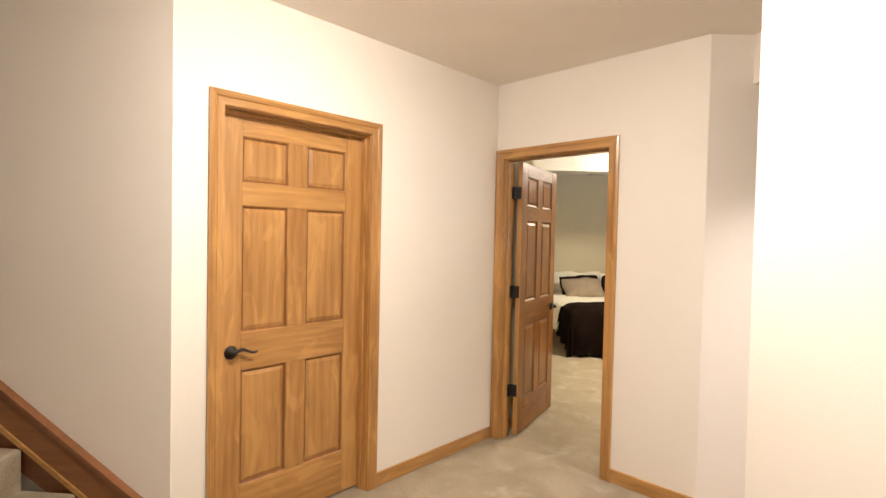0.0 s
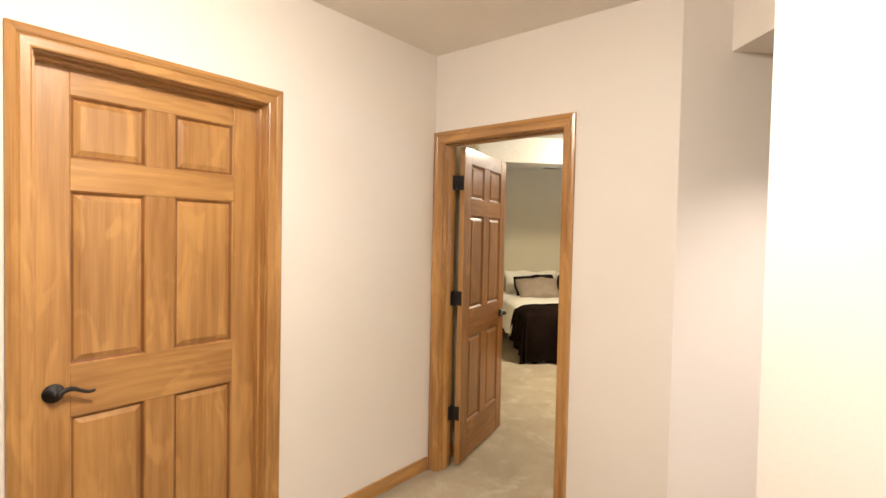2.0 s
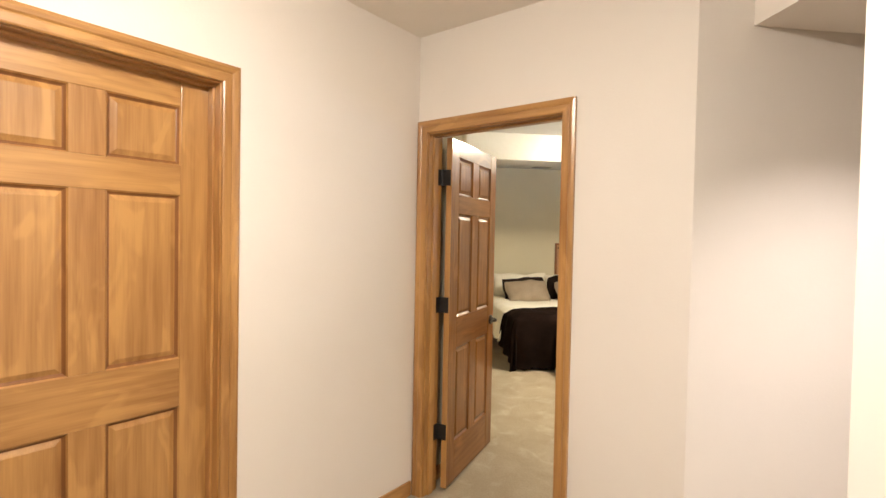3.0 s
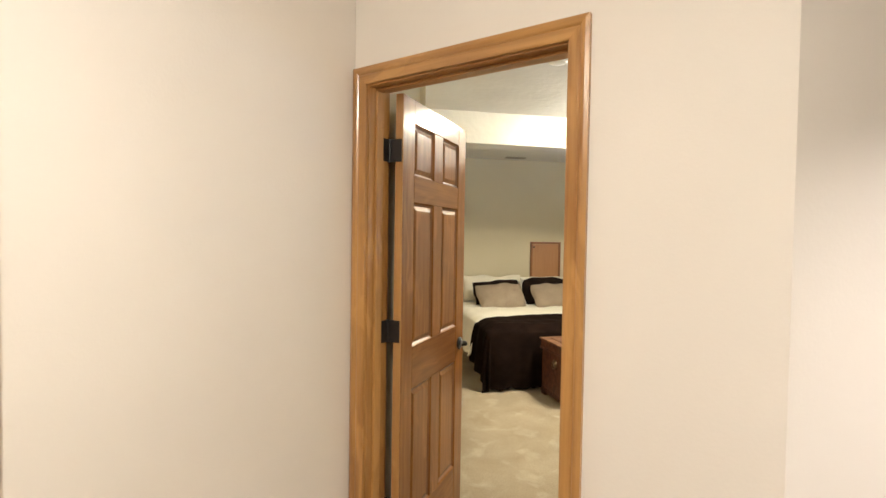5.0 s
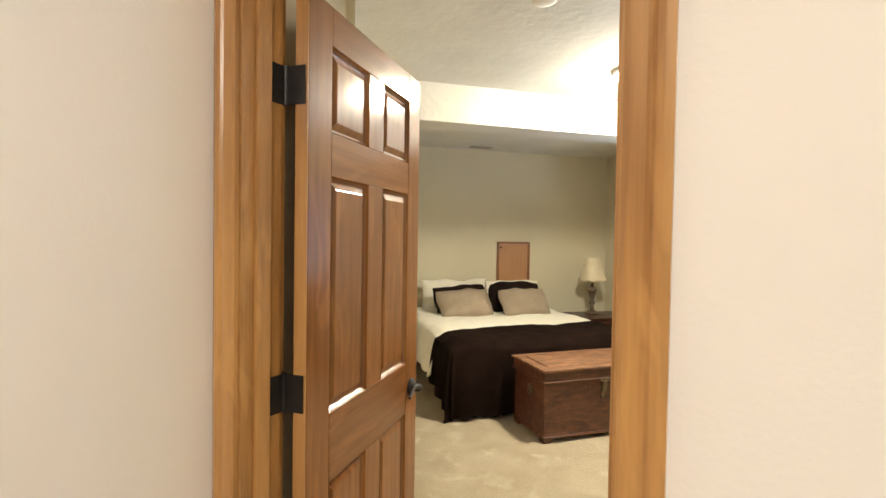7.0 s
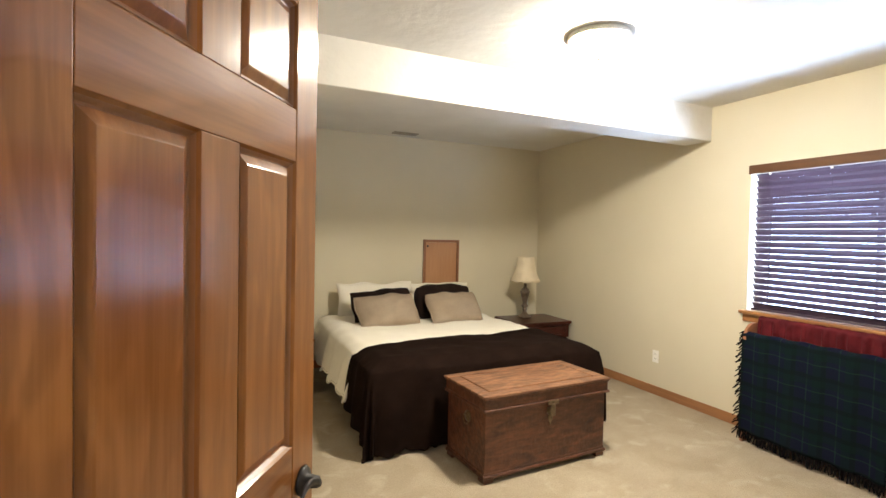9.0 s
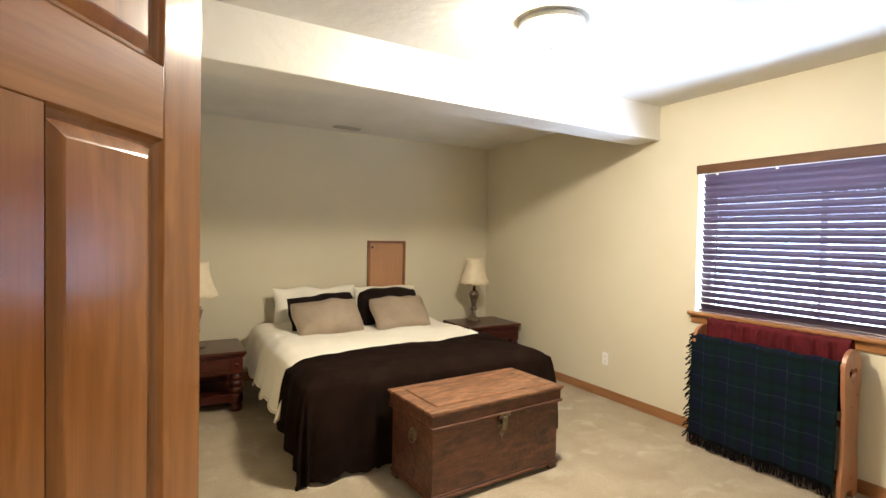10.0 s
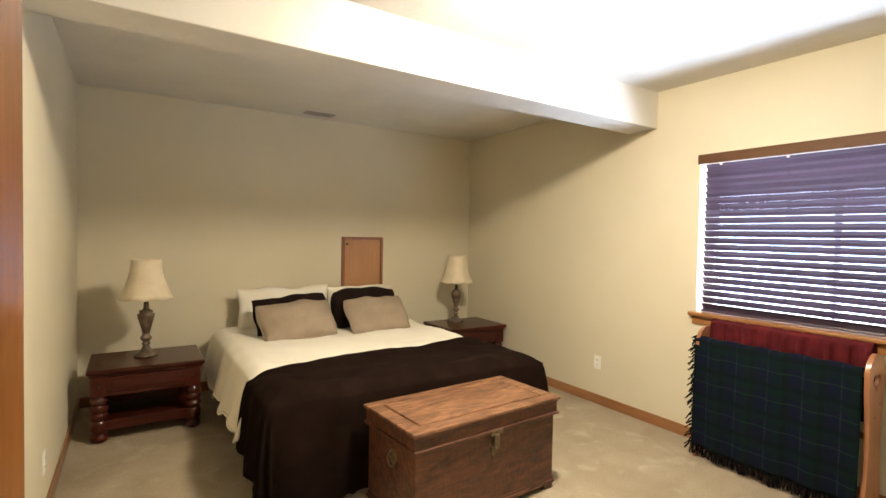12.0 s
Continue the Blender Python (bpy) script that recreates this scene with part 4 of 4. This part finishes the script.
# ---- chest ----
def chest():
    at = pose(3.288, 6.136, 0, 0, 0, 4.0)
    root = thing("blanket_chest", "reddish brown wooden blanket chest at the bed's foot", "chest", at)
    w, d = 0.482, 0.475
    part("body", boxed(-w + 0.008, 0.012, 0.06, w - 0.008, d - 0.008, 0.43, bevel=0.005), CHEST_X, root)
    part("base_moulding", boxed(-w - 0.004, 0.0, 0.03, w + 0.004, d, 0.052, bevel=0.008, seg=3), CHEST_X, root)
    part("plinth", boxed(-w + 0.004, 0.008, 0.050, w - 0.004, d - 0.004, 0.066, bevel=0.006, seg=3), CHEST_X, root)
    for x in (-w + 0.04, w - 0.04):
        for y in (0.045, d - 0.04):
            part("foot", boxed(x - 0.035, y - 0.035, 0, x + 0.035, y + 0.035, 0.031, bevel=0.006), CHEST_X, root)
    lid = part("lid", boxed(-w - 0.004, -0.003, 0.445, w + 0.004, d + 0.003, 0.514, bevel=0.004), CHEST_X, root)
    part("lid_lip", boxed(-w - 0.014, -0.014, 0.430, w + 0.014, d + 0.008, 0.446, bevel=0.006, seg=3), CHEST_X, lid)
    part("lid_cove", boxed(-w - 0.010, -0.009, 0.503, w + 0.010, d + 0.006, 0.515, bevel=0.005, seg=3), CHEST_X, lid)
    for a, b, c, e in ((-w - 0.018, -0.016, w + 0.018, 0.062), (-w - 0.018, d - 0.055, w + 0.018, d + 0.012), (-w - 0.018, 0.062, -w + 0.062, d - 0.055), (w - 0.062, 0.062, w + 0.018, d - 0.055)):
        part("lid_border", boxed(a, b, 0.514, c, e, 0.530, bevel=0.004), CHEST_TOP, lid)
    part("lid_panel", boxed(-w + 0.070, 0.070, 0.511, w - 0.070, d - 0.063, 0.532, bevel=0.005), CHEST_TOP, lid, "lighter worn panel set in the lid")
    # hasp: a wide plate on the lid, a tongue over the staple, a shaped plate on the body
    bm = bmesh.new()
    box(bm, -0.032, -0.019, 0.418, 0.052, -0.0135, 0.445, bevel=0.002)
    hasp = part("hasp", bm, BRASS, root, "tarnished brass hasp")
    bm = bmesh.new()
    box(bm, -0.008, -0.024, 0.345, 0.024, -0.012, 0.425, bevel=0.005)
    part("hasp_tongue", bm, BRASS, hasp)
    outline = [(-0.026, 0.0), (-0.030, 0.03), (-0.014, 0.05), (-0.018, 0.075), (-0.006, 0.095), (0.0, 0.115), (0.006, 0.095), (0.018, 0.075), (0.014, 0.05), (0.030, 0.03), (0.026, 0.0)]
    bm = bmesh.new()
    rings = [[bm.verts.new((0.009 + x, y, 0.395 - z)) for x, z in outline] for y in (0.0125, 0.006)]
    for k in range(len(outline)):
        q = (k + 1) % len(outline)
        bm.faces.new((rings[0][k], rings[0][q], rings[1][q], rings[1][k]))
    bm.faces.new(rings[0])
    bm.faces.new(rings[1])
    part("hasp_plate", bm, BRASS, hasp)
    bm = bmesh.new()
    rod(bm, (0.008, -0.028, 0.372), (0.008, 0.008, 0.372), 0.006, 10)
    part("staple", bm, BRASS, hasp)
    # ring handles at both ends
    for s in (-1, 1):
        pl = part("handle_plate", turned([(0.036, 0), (0.034, 0.005), (0.018, 0.008)], seg=20), BRASS, root, smooth=True)
        pl.matrix_local = pose(s * (w - 0.008), 0.21, 0.345, 0, 90 * s, 0)
        bm = bmesh.new()
        for k in range(16):
            a, b = 2 * math.pi * k / 16, 2 * math.pi * (k + 1) / 16
            x = s * (w + 0.006)
            rod(bm, (x, 0.21 + 0.032 * math.cos(a), 0.33 + 0.032 * math.sin(a)), (x, 0.21 + 0.032 * math.cos(b), 0.33 + 0.032 * math.sin(b)), 0.0045, 6)
        part("ring_handle", bm, BRASS, root)


chest()


# ---- quilt rack and its blankets ----
RX, RY0, RY1 = 4.985, 5.115, 5.985


def rack_panel(bm, y, t):
    """An upright end with a rounded top and a heart cut through it."""
    w, h = 0.105, 0.865
    n = 16
    outer = [(-w, 0.0), (-w * 0.45, 0.0), (-w * 0.3, 0.05), (w * 0.3, 0.05), (w * 0.45, 0.0), (w, 0.0)]
    outer += [(w, 0.10), (w * 0.80, 0.25), (w * 0.78, 0.50), (w * 0.95, 0.66), (w, h - w)]
    outer += [(w * math.cos(a), h - w + w * math.sin(a)) for a in [math.pi * k / n for k in range(1, n)]]
    outer += [(-w, h - w), (-w * 0.95, 0.66), (-w * 0.78, 0.50), (-w * 0.80, 0.25), (-w, 0.10)]
    heart = []
    for k in range(24):
        a = 2 * math.pi * k / 24
        heart.append((0.0034 * 16 * math.sin(a) ** 3 * 0.9, h - 0.145 + 0.0034 * (13 * math.cos(a) - 5 * math.cos(2 * a) - 2 * math.cos(3 * a) - math.cos(4 * a))))
    loops = []
    for pts in (outer, heart):
        f = [bm.verts.new((x, y, z)) for x, z in pts]
        b = [bm.verts.new((x, y + t, z)) for x, z in pts]
        for k in range(len(pts)):
            bm.faces.new((f[k], f[(k + 1) % len(pts)], b[(k + 1) % len(pts)], b[k]))
        loops.append((f, b))
    for side in (0, 1):
        es = []
        for lp in loops:
            vs = lp[side]
            for k in range(len(vs)):
                es.append(bm.edges.get((vs[k], vs[(k + 1) % len(vs)])))
        bmesh.ops.triangle_fill(bm, edges=es, use_beauty=True)


def quilt_rack():
    root = thing("quilt_rack", "pine quilt rack with heart cutouts under the window", "quilt rack", pose(RX, 0, 0))
    for y in (RY0 - 0.022, RY1):
        bm = bmesh.new()
        rack_panel(bm, y, 0.022)
        end = part("end_panel", bm, RACK_WOOD, root)
        # dark discs stand in for the shade inside small holes
        for x, z in ((0.055, 0.60), (-0.01, 0.535), (0.02, 0.12)):
            bm = bmesh.new()
            rod(bm, (x, y - 0.0015, z), (x, y + 0.0235, z), 0.009, 12)
            part("screw_plug", bm, STAIR_WOOD, end, "small dark disc in place of a hole")
    for x, z in ((-0.065, 0.765), (0.05, 0.80), (0.0, 0.42), (0.0, 0.12)):
        part("rail", boxed(x - 0.010, RY0, z - 0.018, x + 0.010, RY1, z + 0.018, bevel=0.006), PINE_Y, root)


def tartan_blanket():
    root = thing("tartan_blanket", "folded dark blue and green tartan blanket with black fringe", "blanket", pose(RX, 0, 0))
    y0, y1 = RY0 + 0.006, RY1 + 0.03
    top = 0.795

    def fn(u, v):
        y = y1 + (y0 - y1) * u
        s = v * 1.05
        sag = 0.010 * math.sin(u * 9 + 1) + 0.006 * math.sin(u * 23)
        if s < 0.70:
            z, x = top - 0.70 + s - 0.015, -0.098 - 0.018 * (1 - s / 0.70) + sag * (1 - s / 0.70) - 0.006
        elif s < 0.78:
            a = (s - 0.70) / 0.08 * math.pi
            z, x = top - 0.015 + 0.022 * math.sin(a), -0.075 - 0.029 * math.cos(a)
        else:
            z, x = top - 0.015 - (s - 0.78), -0.042 + sag * 0.5
        return Vector((x, y, z + 0.004 * math.sin(u * 31)))
    bm = sheet(fn, 70, 60)
    uv = bm.loops.layers.uv.active
    for f in bm.faces:
        for lp in f.loops:
            lp[uv].uv = (lp[uv].uv[0] * 0.85, lp[uv].uv[1] * 1.05)
    cloth = part("cloth", bm, TARTAN, root, smooth=True)
    thicken(cloth, 0.006)
    bm = bmesh.new()
    rng = random.Random(5)

    def tassel(p, q):
        mid = (Vector(p) + Vector(q)) / 2 + Vector((rng.uniform(-0.008, 0.008), rng.uniform(-0.008, 0.008), rng.uniform(-0.006, 0.006)))
        rod(bm, p, mid, rng.uniform(0.004, 0.0065), 5)
        rod(bm, mid, q, rng.uniform(0.003, 0.006), 5)
    for k in range(95):
        u = k / 94
        p = fn(u, 0.0)
        tassel(p, p + Vector((rng.uniform(-0.02, 0.012), rng.uniform(-0.012, 0.012), -rng.uniform(0.045, 0.068))))
    for k in range(34):
        v = 0.02 + 0.70 * k / 33
        p = fn(0.0, v)
        tassel(p, p + Vector((rng.uniform(-0.025, 0.005), rng.uniform(0.015, 0.045), -rng.uniform(0.018, 0.06))))
    part("fringe", bm, FRINGE, root, "black twisted fringe")


def red_cover():
    def fn(u, v):
        y = RY1 - 0.004 + (RY0 - RY1 + 0.010) * u
        s = v * 0.55
        ruff = 0.012 * math.sin(u * 62 + 2 * math.sin(u * 9)) + 0.006 * math.sin(u * 120)
        if s < 0.22:
            z, x = 0.668 + s, 0.018 - 0.02 * (0.22 - s) + ruff * (1.2 - s * 3)
        elif s < 0.30:
            a = (s - 0.22) / 0.08 * math.pi
            z, x = 0.908 - 0.02 + 0.026 * math.sin(a) + ruff * 0.12, 0.048 - 0.03 * math.cos(a)
        else:
            z, x = 0.888 - (s - 0.30), 0.078 + ruff * 0.6
        return Vector((RX + x, y, z))
    ob = solid("red_coverlet", sheet(fn, 160, 40), RED_CLOTH, "dark red ruffled coverlet hung over the rack's rail", "blanket", kind="object", smooth=True)
    thicken(ob, 0.005)


quilt_rack()
tartan_blanket()
red_cover()
